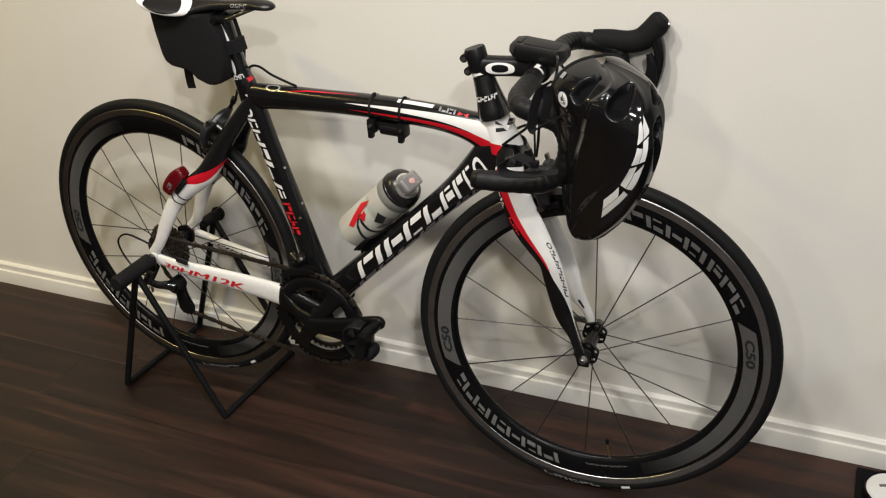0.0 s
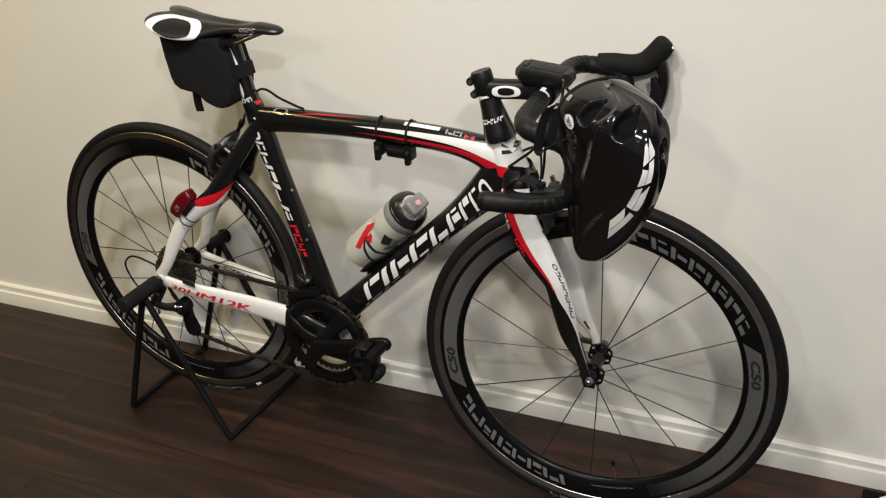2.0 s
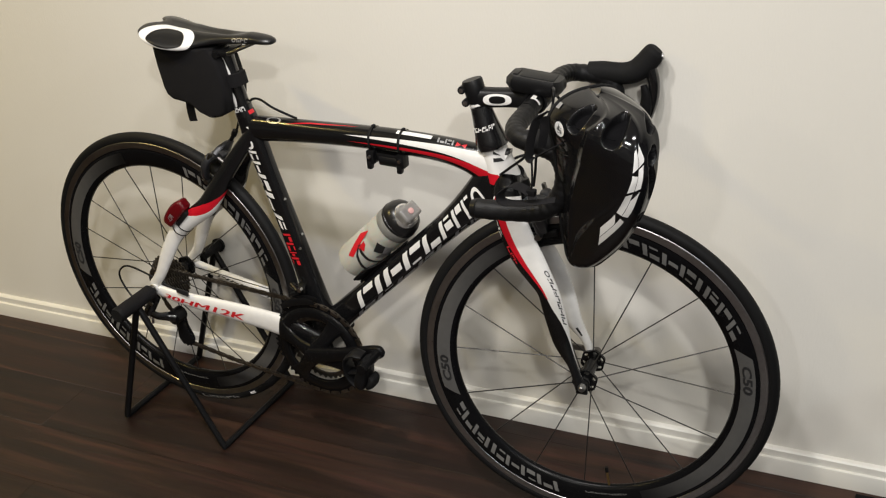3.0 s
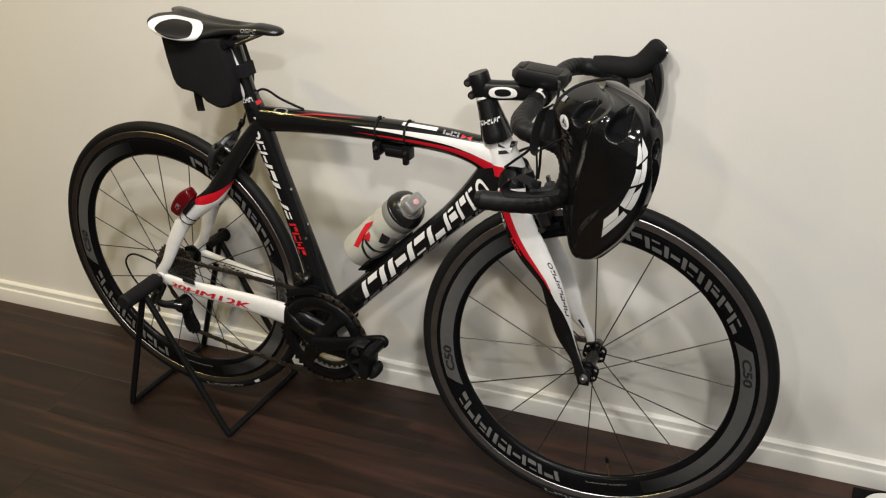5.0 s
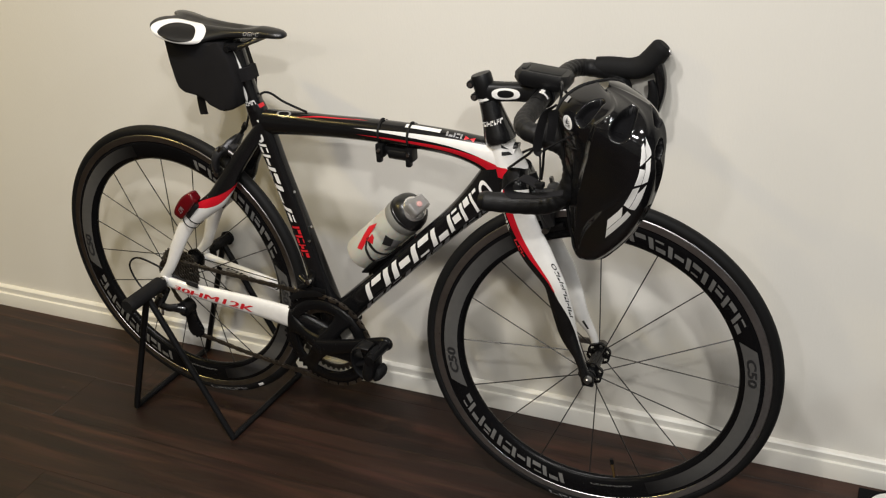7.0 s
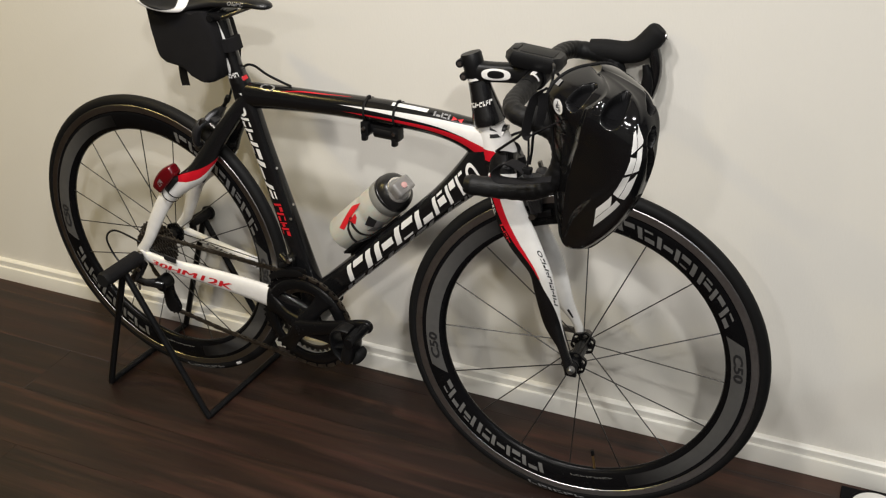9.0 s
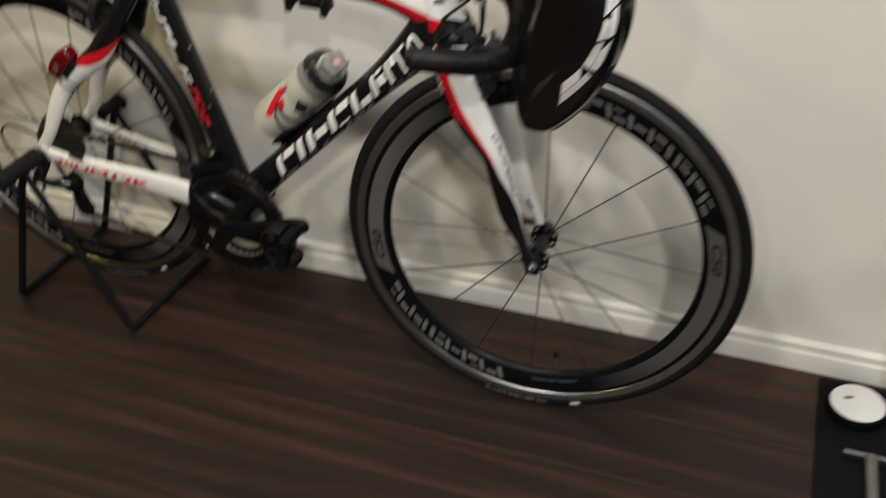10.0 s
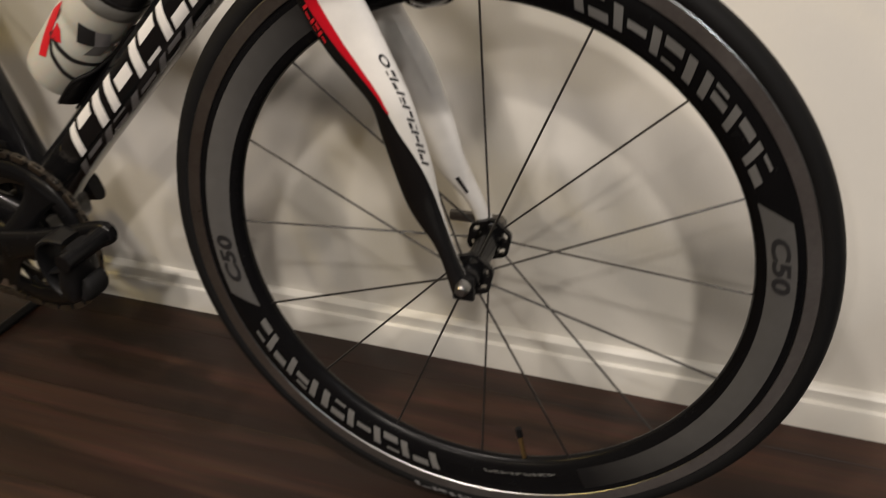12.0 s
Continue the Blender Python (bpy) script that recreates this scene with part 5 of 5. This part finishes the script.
def saddle_bag():
    b = thing("saddle_bag", "black nylon saddle bag strapped under the saddle", "bag", BIKE)
    side = [(0.090, 0.550), (0.095, 0.500), (0.103, 0.458), (0.109, 0.445), (0.122, 0.437), (0.150, 0.434), (0.166, 0.430), (0.180, 0.418), (0.200, 0.411), (0.228, 0.412), (0.244, 0.421), (0.252, 0.470), (0.240, 0.520), (0.225, 0.545), (0.16, 0.550)]
    bm = bmesh.new()
    loops = [[bm.verts.new((x, y * (1.0 if x < 0.22 else 0.85), z)) for x, z in side] for y in (-0.043, -0.015, 0.015, 0.043)]
    k = len(side)
    bm.faces.new(loops[0])
    bm.faces.new(loops[3][::-1])
    for a_, b_ in zip(loops, loops[1:]):
        for i in range(k):
            bm.faces.new((a_[i], b_[i], b_[(i + 1) % k], a_[(i + 1) % k]))
    bmesh.ops.recalc_face_normals(bm, faces=bm.faces)
    rims = [e for e in bm.edges if abs(abs(e.verts[0].co.y) - abs(e.verts[1].co.y)) < 1e-6 and abs(e.verts[0].co.y) > 0.03 and e.verts[0].co.y * e.verts[1].co.y > 0]
    bmesh.ops.bevel(bm, geom=rims, offset=0.009, segments=3, profile=0.5, affect="EDGES")
    bd = part("body", bm_data(bm), M_NYLON, b, "black woven nylon pouch", sharp=40)
    part("seatpost_strap", Sweep([(0.247, 0, 0.468, 0.026, 0.021), (0.242, 0, 0.492, 0.026, 0.021)], 3, 28, power=3).data(), M_NYLON, b, "black strap round the seat post")
    for s in (-1, 1):
        part("rail_strap", box(0.185, s * 0.024, 0.542, 0.024, 0.004, 0.03, 0.0015), M_NYLON, b)
    part("strap_end", join(Sweep([(0.142, -0.012, 0.446, 0.0105, 0.0012), (0.138, -0.013, 0.425, 0.0105, 0.0012), (0.139, -0.014, 0.400, 0.0105, 0.0012), (0.141, -0.014, 0.386, 0.0105, 0.0012)], 6, 12, (0, 1, 0), 4).data()), M_NYLON, b, "hanging strap end")
    part("tab", box(0.195, -0.016, 0.426, 0.030, 0.006, 0.014, 0.002), M_NYLON, b)


saddle_bag()


def tail_light():
    t = thing("tail_light", "red bicycle tail light banded to the seat stay", "light", BIKE)
    m = Matrix.Translation((0.090, -0.054, 0.190)) @ pose(0, 0, 0, 0, -48, 0)
    body = Sweep([(-0.037, 0, 0.000, 0.006, 0.008), (-0.032, 0, 0.001, 0.0125, 0.013), (-0.012, 0, 0.003, 0.0155, 0.015), (0.014, 0, 0.003, 0.0160, 0.015), (0.034, 0, 0.001, 0.0120, 0.013), (0.039, 0, 0.000, 0.006, 0.008)], 8, 32, power=4.5)
    bd = part("body", moved(body.data(), m), M_LENS, t, "red translucent lens")
    part("back", moved(box(0.004, 0.002, -0.016, 0.046, 0.022, 0.010, 0.004), m), M_BLACK_RUBBER, t, "black rubber back")
    part("marking", moved(lay(marks([1, 1, 1], 0.25), lambda u, v: body.at(0.50 - 0.14 * u, 262 + 10 * v)), m), M_SILVER_PRINT, bd)
    for k in (0.36, 0.43):
        part("rubber_band", moved(lathe([(-0.0010, 0.0178), (-0.0010, 0.0190), (0.0010, 0.0190), (0.0010, 0.0178)], 24, "Z"), Matrix.Translation((0.089 + (k - 0.36) * 0.20, -0.0500, 0.153 + (k - 0.36) * 0.18)) @ pose(0, 0, 0, 0, 44, 0)), M_BLACK_RUBBER, t)


tail_light()


def clamp_mount():
    t = thing("lamp_bracket", "black plastic lamp bracket clipped under the top tube", "bracket", BIKE)
    part("body", join(box(0.583, 0, 0.372, 0.060, 0.026, 0.016, 0.004), rod((0.565, -0.002, 0.366), (0.606, -0.002, 0.366), 0.0135, 20)), M_BLACK_SATIN, t)
    for x in (0.551, 0.613):
        c = part("clip", join(box(x, -0.012, 0.372, 0.016, 0.022, 0.026, 0.003), box(x - 0.002, -0.018, 0.357, 0.010, 0.012, 0.016, 0.003)), M_BLACK_SATIN, t)
        part("screw", rod((x, -0.022, 0.374), (x, -0.026, 0.374), 0.0035, 10), M_ALU, c, "bright screw")
    for s_ in (0.417, 0.507):
        r = [TOP_TUBE.at(s_, a, 0.0016) for a in range(0, 360, 12)]
        q = [TOP_TUBE.at(s_ + 0.007, a, 0.0016) for a in range(0, 360, 12)]
        n = len(r)
        part("strap", (r + q, [(i, (i + 1) % n, n + (i + 1) % n, n + i) for i in range(n)]), M_BLACK_RUBBER, t, "black strap round the tube")
        part("strap_lug", box(0, 0, 0, 0.006, 0.008, 0.004, 0.0015, m=Matrix.Translation(TOP_TUBE.at(s_ + 0.0035, 0, 0.002))), M_BLACK_RUBBER, t)


clamp_mount()


def computer():
    t = thing("bike_computer", "black bicycle computer on the handlebar", "computer", BIKE @ FRONT)
    m = Matrix.Translation((-0.108, 0.0, 0.539)) @ pose(0, 0, 0, 0, 6, 0)
    case = [(x * k, y * k, z) for z, k in ((-0.013, 0.86), (-0.004, 1.0), (0.006, 1.0), (0.0125, 0.90)) for x, y in ((-0.047, -0.016), (-0.036, -0.028), (0.036, -0.028), (0.047, -0.016), (0.047, 0.016), (0.036, 0.028), (-0.036, 0.028), (-0.047, 0.016))]
    skin = [(8 * i + j, 8 * i + (j + 1) % 8, 8 * i + 8 + (j + 1) % 8, 8 * i + 8 + j) for i in range(3) for j in range(8)] + [tuple(range(7, -1, -1)), tuple(range(24, 32))]
    bd = part("body", moved((case, skin), m), M_BLACK_SATIN, t)
    part("screen", moved(box(0.004, 0, 0.0124, 0.056, 0.038, 0.002, 0.0008), m), M_SCREEN, bd, "dark glass screen")
    part("button", moved(box(-0.033, 0, 0.0125, 0.008, 0.030, 0.003, 0.001), m), M_BLACK_SATIN, bd)
    part("mount", moved(join(box(-0.004, 0, -0.013, 0.034, 0.034, 0.008, 0.003), rod((-0.004, -0.015, -0.030), (-0.004, 0.015, -0.030), 0.0185, 24)), m), M_BLACK_SATIN, t)


computer()


# ---- helmet hung on the brake hood ----
def helmet():
    cv = Vector((0.783, -0.622, 0)).normalized()
    uv = Vector((0.05, 0, 1))
    uv = (uv - cv * uv.dot(cv)).normalized()
    wv = uv.cross(cv)
    m = BIKE @ Matrix.Translation((1.0256, -0.1666, 0.4567))
    # along the helmet: offset, crown height and half width
    un = [-1, -0.75, -0.4, 0, 0.4, 0.75, 1]
    rn = [-0.0238, -0.0268, -0.023, -0.0154, -0.0135, -0.0162, -0.0198]
    dn = [0.0558, 0.0782, 0.1018, 0.1229, 0.1391, 0.152, 0.1646]
    wn = [0.0534, 0.0373, 0.0394, 0.0451, 0.0588, 0.0844, 0.0873]

    def base(u, psi, k=1.0):
        q = math.sqrt(max(0.0, 1 - abs(u) ** (2.6 + 1.3 * clampf((u - 0.5) / 0.4, 0, 1)))) * k
        c = ramp_at(u, un, rn) + ramp_at(u, un, dn) * q * math.cos(radians(psi))
        w = ramp_at(u, un, wn) * q * math.sin(radians(psi))
        dip = 0.007 * clampf((u - 0.80) / 0.2, 0, 1) ** 2 * math.exp(-((psi + 14) / 40) ** 2)
        return cv * c + uv * (0.145 * u * (0.5 + 0.5 * k) - dip) + wv * w

    def normal(u, psi):
        e = 0.004
        a, b = max(-0.998, u - e), min(0.998, u + e)
        n = (base(b, psi) - base(a, psi)).cross(base(u, psi + 1) - base(u, psi - 1))
        n.normalize()
        return n if n.dot(base(u, psi) + cv * 0.02) > 0 else -n

    # vents: teardrops from one (along, round) place to another, with the half widths of both ends
    vents = [((0.775, -69), (0.935, -52), 0.0125, 0.0070), ((0.750, -33), (0.920, -4), 0.0140, 0.0065), ((0.87, 42), (0.79, 15), 0.004, 0.005),
             ((0.64, 14), (0.53, 9.5), 0.0055, 0.0065), ((0.45, 10), (0.16, 18), 0.006, 0.0035)]
    ends = [(base(*a), base(*b), ra, rb) for a, b, ra, rb in vents]

    def vent_depth(p):
        deep = 0.0
        for a, b, ra, rb in ends:
            t = clampf((p - a).dot(b - a) / (b - a).length_squared, 0, 1)
            q = (p - a.lerp(b, t)).length / (ra + (rb - ra) * t + 0.003 * math.sin(math.pi * t))
            x = clampf((1.10 - q) / 0.24, 0, 1)
            deep = max(deep, x * x * (3 - 2 * x))
        return deep

    seam = lambda u: ramp_at(u, [-1, -0.71, -0.07, 0.45, 0.78, 0.96, 1], [-80, -80.5, -79, -65, -52, -26, -18])
    fold_line = lambda u: ramp_at(u, [-1, -0.5, -0.11, 0.06, 0.19, 0.37, 0.62, 0.8, 1], [-78, -64, -46, -34.5, -26, -18.5, -13.5, -4, 6])

    def relief(u, psi):
        a, b = seam(u), fold_line(u)
        h = 0.0020 * math.exp(-((psi - a) / 3.0) ** 2) - 0.0025 * clampf((a - psi) / 6, 0, 1)
        h += 0.0018 * math.exp(-((psi - b) / 5.0) ** 2)
        mid, half = (a + b) / 2, max(4.0, (b - a) / 2)
        h -= 0.003 * max(0.0, 1 - ((psi - mid) / half) ** 2) * clampf((0.55 - u) * 4, 0, 1) * clampf((u + 0.8) * 3, 0, 1)
        h += 0.0025 * math.exp(-((psi - 22 - 6 * u) / 5.0) ** 2) - 0.002 * clampf((psi - 26) / 8, 0, 1)
        h += clampf((u - 0.55) * 3, 0, 1) * (0.0012 * math.exp(-((psi + 46 - 40 * (u - 0.8)) / 9) ** 2) + 0.001 * math.exp(-((psi - 24) / 10) ** 2) - 0.001 * math.exp(-((psi + 10) / 16) ** 2))
        return h * clampf((1 - abs(u)) * 9, 0, 1)

    def place(u, psi, lift=0.0):
        p = base(u, psi)
        d = vent_depth(p)
        return p + normal(u, psi) * (relief(u, psi) - 0.013 * d + lift), d

    nu, npsi = 280, 280
    us = [0.998 * math.sin(math.pi * (i / nu - 0.5)) for i in range(nu + 1)]
    ps = [-98 + 196 * j / npsi for j in range(npsi + 1)]

    def grid_faces():
        return [(i * (npsi + 1) + j, i * (npsi + 1) + j + 1, (i + 1) * (npsi + 1) + j + 1, (i + 1) * (npsi + 1) + j) for i in range(nu) for j in range(npsi)]

    h = thing("helmet", "glossy black vented bicycle helmet hanging from the brake hood", "helmet", m)
    pts = [place(u, p) for u in us for p in ps]
    part("shell", ([tuple(p) for p, d in pts], grid_faces()), M_HELMET, h, "glossy black vented shell", sharp=179, attrs={"vent": [clampf((d - 0.03) / 0.14, 0, 1) for p, d in pts]})
    part("liner", ([tuple(base(u, p, 0.60)) for u in us for p in ps], grid_faces()), M_FOAM, h, "black foam liner", sharp=80)
    rim = [place(u, -98)[0] for u in us[4:-4:3]] + [place(u, 98)[0] for u in us[-5:4:-3]]
    part("edge_trim", Sweep([(*p, 0.0024, 0.0024) for p in rim + rim[:1]], 1, 10, (0.3, 0.2, 0.1), smooth=False).data(), M_BLACK_RUBBER, h)
    # blocks in place of the maker's name, along the fold
    st = [k / 6 for k in range(7)]
    ou, op = [-0.481, -0.197, 0.067, 0.287, 0.476, 0.596, 0.715], [-35.5, -21.5, -11.5, -7.5, -4.5, -3.0, -8.0]
    iu, ip = [-0.250, -0.082, 0.080, 0.230, 0.365, 0.516, 0.640], [-43, -34, -28, -23, -19.5, -16, -14.0]

    def strip(s, v):
        a = (ramp_at(s, st, iu), ramp_at(s, st, ip))
        b = (ramp_at(s, st, ou), ramp_at(s, st, op))
        return place(a[0] + (b[0] - a[0]) * v, a[1] + (b[1] - a[1]) * v, 0.0011)[0]
    blocks = []
    for k in range(4):
        cell = lambda x, y: ((k + 0.90 * x) / 3.90, y if k % 2 else 1 - y)
        blocks += [[cell(0, 0), cell(1, 0), cell(1, 0.46), cell(0, 0.46)], [cell(0, 0.50), cell(0.70, 0.50), cell(1, 1), cell(0.06, 1)]]
    part("marking", lay(blocks, strip, 5, 5), M_WHITE, h, "white block marking")

    def near_spot(u0, p0, a, b, lift):
        """a along the helmet, b round it, in metres on the surface."""
        du = (base(u0 + 0.01, p0) - base(u0 - 0.01, p0)) / 0.02
        dp = base(u0, p0 + 0.5) - base(u0, p0 - 0.5)
        n = du.cross(dp).normalized()
        ev = n.cross(uv).normalized()
        eu = ev.cross(n)
        t = eu * a + ev * b
        g11, g12, g22 = du.dot(du), du.dot(dp), dp.dot(dp)
        r1, r2 = t.dot(du), t.dot(dp)
        det = g11 * g22 - g12 * g12
        return place(u0 + (r1 * g22 - r2 * g12) / det, p0 + (r2 * g11 - r1 * g12) / det, lift)[0]
    disc = [[(0.0, 0.0)] * 2 + [(1, k / 28), (1, (k + 1) / 28)] for k in range(28)]
    part("badge", lay(disc, lambda r, a: near_spot(0.681, -83.5, 0.0112 * r * math.cos(2 * math.pi * a), 0.0112 * r * math.sin(2 * math.pi * a), 0.0014), 2, 3), M_WHITE, h, "round white badge")
    part("badge", lay(marks([1, 0.45, 0.8], 0.35), lambda u, v: near_spot(0.681, -83.5, -0.006 + 0.011 * u, -0.005 + 0.011 * v, 0.0020)), M_GREY_PRINT, h)
    part("label", lay([[(0, 0), (1, 0), (1, 1), (0, 1)]], lambda u, v: near_spot(0.872, -92, -0.005 + 0.010 * u, -0.004 + 0.008 * v, 0.0016)), M_SILVER_PRINT, h)
    strap = lambda pts_: Sweep([(*p, 0.0010, 0.0075) for p in pts_], 8, 10, (0.5, 0.6, 0.2), 4).data()
    loc = lambda x, y, z: (x - 1.0256, y + 0.1666, z - 0.4567)
    part("chin_strap", strap([loc(0.970, -0.215, 0.582), loc(0.956, -0.22, 0.570), loc(0.948, -0.222, 0.545), loc(0.944, -0.222, 0.518), loc(0.948, -0.22, 0.509), loc(0.965, -0.215, 0.520), loc(0.990, -0.21, 0.536)]), M_NYLON, h, "black webbing chin strap")
    part("chin_strap", strap([loc(0.962, -0.212, 0.572), loc(0.964, -0.214, 0.552), loc(0.960, -0.216, 0.526)]), M_NYLON, h)
    part("cord", hose([loc(0.947, -0.22, 0.51), loc(0.948, -0.22, 0.48), loc(0.947, -0.22, 0.462)], 0.0016, 6, 8), M_NYLON, h)
    part("chin_strap", strap([loc(0.945, -0.222, 0.457), loc(0.920, -0.222, 0.464), loc(0.899, -0.222, 0.447), loc(0.905, -0.222, 0.434), loc(0.945, -0.218, 0.438), loc(0.980, -0.21, 0.445)]), M_NYLON, h)
    part("buckle", box(*loc(0.947, -0.22, 0.456), 0.014, 0.012, 0.010, 0.003), M_BLACK_SATIN, h, "black plastic buckle")


M_HELMET = mat("helmet_shell", (0.005, 0.005, 0.0055), 0.10, coat=0.25, vary=0.05)
_nt = M_HELMET.node_tree
_b = _nt.nodes["Principled BSDF"]
_at = _nt.nodes.new("ShaderNodeAttribute")
_at.attribute_name = "vent"
for _key, _lo, _hi in (("Roughness", 0.10, 0.95), ("Specular IOR Level", 0.40, 0.04), ("Coat Weight", 0.10, 0.0)):
    _mr = _nt.nodes.new("ShaderNodeMapRange")
    _mr.inputs["To Min"].default_value, _mr.inputs["To Max"].default_value = _lo, _hi
    _nt.links.new(_at.outputs["Fac"], _mr.inputs["Value"])
    _nt.links.new(_mr.outputs["Result"], _b.inputs[_key])
helmet()


# ---- rear stand ----
def bike_stand():
    st = thing("bike_stand", "black steel tube display stand holding the rear axle", "stand", BIKE)
    fz = -0.3405
    for x in (-0.111, 0.175):
        pts = []
        y0 = 0.132
        k = 0.02
        top = Vector((0.000, -y0, -0.010))
        foot = Vector((x, -y0, fz))
        d = (foot - top).normalized()
        a = foot - d * k
        for p in (top, top.lerp(a, 0.5), a):
            pts.append(tuple(p))
        pts += [(x, -y0 + 0.004, fz), (x, -y0 + k, fz), (x, 0.0, fz), (x, y0 - k, fz), (x, y0 - 0.004, fz)]
        for p in (a, top.lerp(a, 0.5), top):
            pts.append((p.x, -p.y, p.z))
        part("tube_frame", hose(pts, 0.0072, 8, 14, (0.96, 0.05, 0.25)), M_STAND, st, "bent black steel tube")
    for s in (-1, 1):
        far = 0.186 if s < 0 else 0.150
        arm = part("arm", rod((0.0, s * 0.088, -0.002), (0.0, s * far, -0.004), 0.0165 if s < 0 else 0.0125, 24), M_NYLON, st, "black padded arm")
        part("end_cap", rod((0.0, s * (far - 0.002), -0.004), (0.0, s * (far + 0.006), -0.004), 0.0175, 24, 0.015), M_BLACK_RUBBER, arm)
        part("hook", join(rod((0.0, s * 0.080, -0.004), (0.0, s * 0.096, -0.004), 0.012, 16), box(0.0, s * 0.086, -0.014, 0.030, 0.008, 0.020, 0.003)), M_STAND, st)


bike_stand()


# ---- at the edge of the view: a rubber mat, a drum and the wheel of another bicycle ----
def floor_mat():
    t = thing("rubber_mat", "thin black rubber mat on the floor", "mat", Matrix.Translation((1.962, -0.50, 0.0)), box(0, 0, 0.004, 1.0, 0.94, 0.008, 0.003), M_MAT)
    return t


def round_box():
    t = thing("round_box", "low round black box with a white lid on the mat", "box", Matrix.Translation((1.525, -0.103, 0.008)))
    bd = part("body", lathe([(0, 0.0001), (0, 0.050), (0.003, 0.052), (0.021, 0.0525), (0.0235, 0.0505), (0.0205, 0.0475), (0.0205, 0.0001)], 56, "Z"), M_MAT, t, "black rim")
    lid = part("lid", lathe([(0.0205, 0.0470), (0.0225, 0.0455), (0.0235, 0.0400), (0.0238, 0.0001)], 56, "Z"), M_WHITE, t, "white round lid")
    part("mark", moved(box(0, 0, 0.0242, 0.016, 0.006, 0.001, 0), Matrix.Translation((-0.016, 0.006, 0)) @ pose(0, 0, 0, 0, 0, 20)), M_GREY_PRINT, lid)


def metal_bracket():
    t = thing("metal_bracket", "bright metal T-shaped bracket lying on the mat", "bracket", Matrix.Translation((1.548, -0.222, 0.008)))
    part("crossbar", box(0, 0, 0.009, 0.088, 0.012, 0.018, 0.004), M_STEEL_MID, t)
    part("bar", moved(rod((0, 0, 0.012), (0.004, -0.16, 0.012), 0.0115, 20), Matrix.Identity(4)), M_STEEL_MID, t)


floor_mat()
round_box()
metal_bracket()


def spare_wheel():
    w = thing("bicycle_wheel", "dark bicycle wheel with knobbly tyre standing on the mat", "wheel", Matrix.Translation((1.93, -0.285, 0.346)))
    ty = [(0.021 * math.sin(radians(a)), 0.310 - 0.021 * math.cos(radians(a))) for a in range(28, 333, 16)]
    tyre = part("tyre", lathe(ty, 96, "Y"), M_TYRE, w, sharp=60)
    kn = [moved(box(0.331, y, 0, 0.006, 0.010, 0.010, 0.0015, 1), pose(0, 0, 0, 0, a + 2.5 * (i % 2), 0)) for i, y in enumerate((-0.010, 0.004)) for a in range(0, 360, 5)]
    tagged(part("tread", join(*kn), M_TYRE, tyre), kind="stuff")
    part("rim", lathe([(-0.012, 0.292), (-0.012, 0.272), (0, 0.266), (0.012, 0.272), (0.012, 0.292), (0, 0.286)], 96, "Y", True), M_SILVER_PRINT, w)
    part("hub", lathe([(-0.045, 0.0001), (-0.045, 0.012), (-0.03, 0.022), (-0.026, 0.014), (0.026, 0.014), (0.03, 0.022), (0.045, 0.012), (0.045, 0.0001)], 32), M_BLACK_SATIN, w)
    for k in range(24):
        a = 2 * math.pi * k / 24
        s = 1 if k % 2 else -1
        part("spoke", rod((0.02 * math.cos(a), s * 0.028, 0.02 * math.sin(a)), (0.27 * math.cos(a), 0, 0.27 * math.sin(a)), 0.001, 6), M_SPOKE, w)


spare_wheel()


# ---- floor boards ----
def boards():
    wd, gap, ln = 0.16, 0.0001, 2.40
    rng = random.Random(5)
    shared = mesh_of("plank", *box(0, 0, -0.006, ln - gap, wd - gap, 0.012, 0.0004, 1), M_WOOD)
    far = []
    r = 0
    y = -0.06 + wd / 2
    while y > Y0 + 0.02:
        x = X0 - rng.uniform(0, ln)
        while x < X1:
            a, b = max(x, X0), min(x + ln, X1)
            if a == x and b == x + ln and -1.8 < x + ln / 2 < 3.4 and y > -2.4:
                ob = new("plank", shared)
                ob.parent = FLOOR
                ob.location = (x + ln / 2, y, 0)
            elif b - a > 0.01:
                far.append(((a + b) / 2, y, b - a))
            x += ln
        y -= wd
    verts, faces = join(*[box(cx, y, -0.006, w_ - gap, wd - gap, 0.012, 0) for cx, y, w_ in far])
    ob = new("plank", mesh_of("plank_rest", verts, faces, M_WOOD))
    ob.parent = FLOOR
    tagged(ob, kind="stuff")


boards()
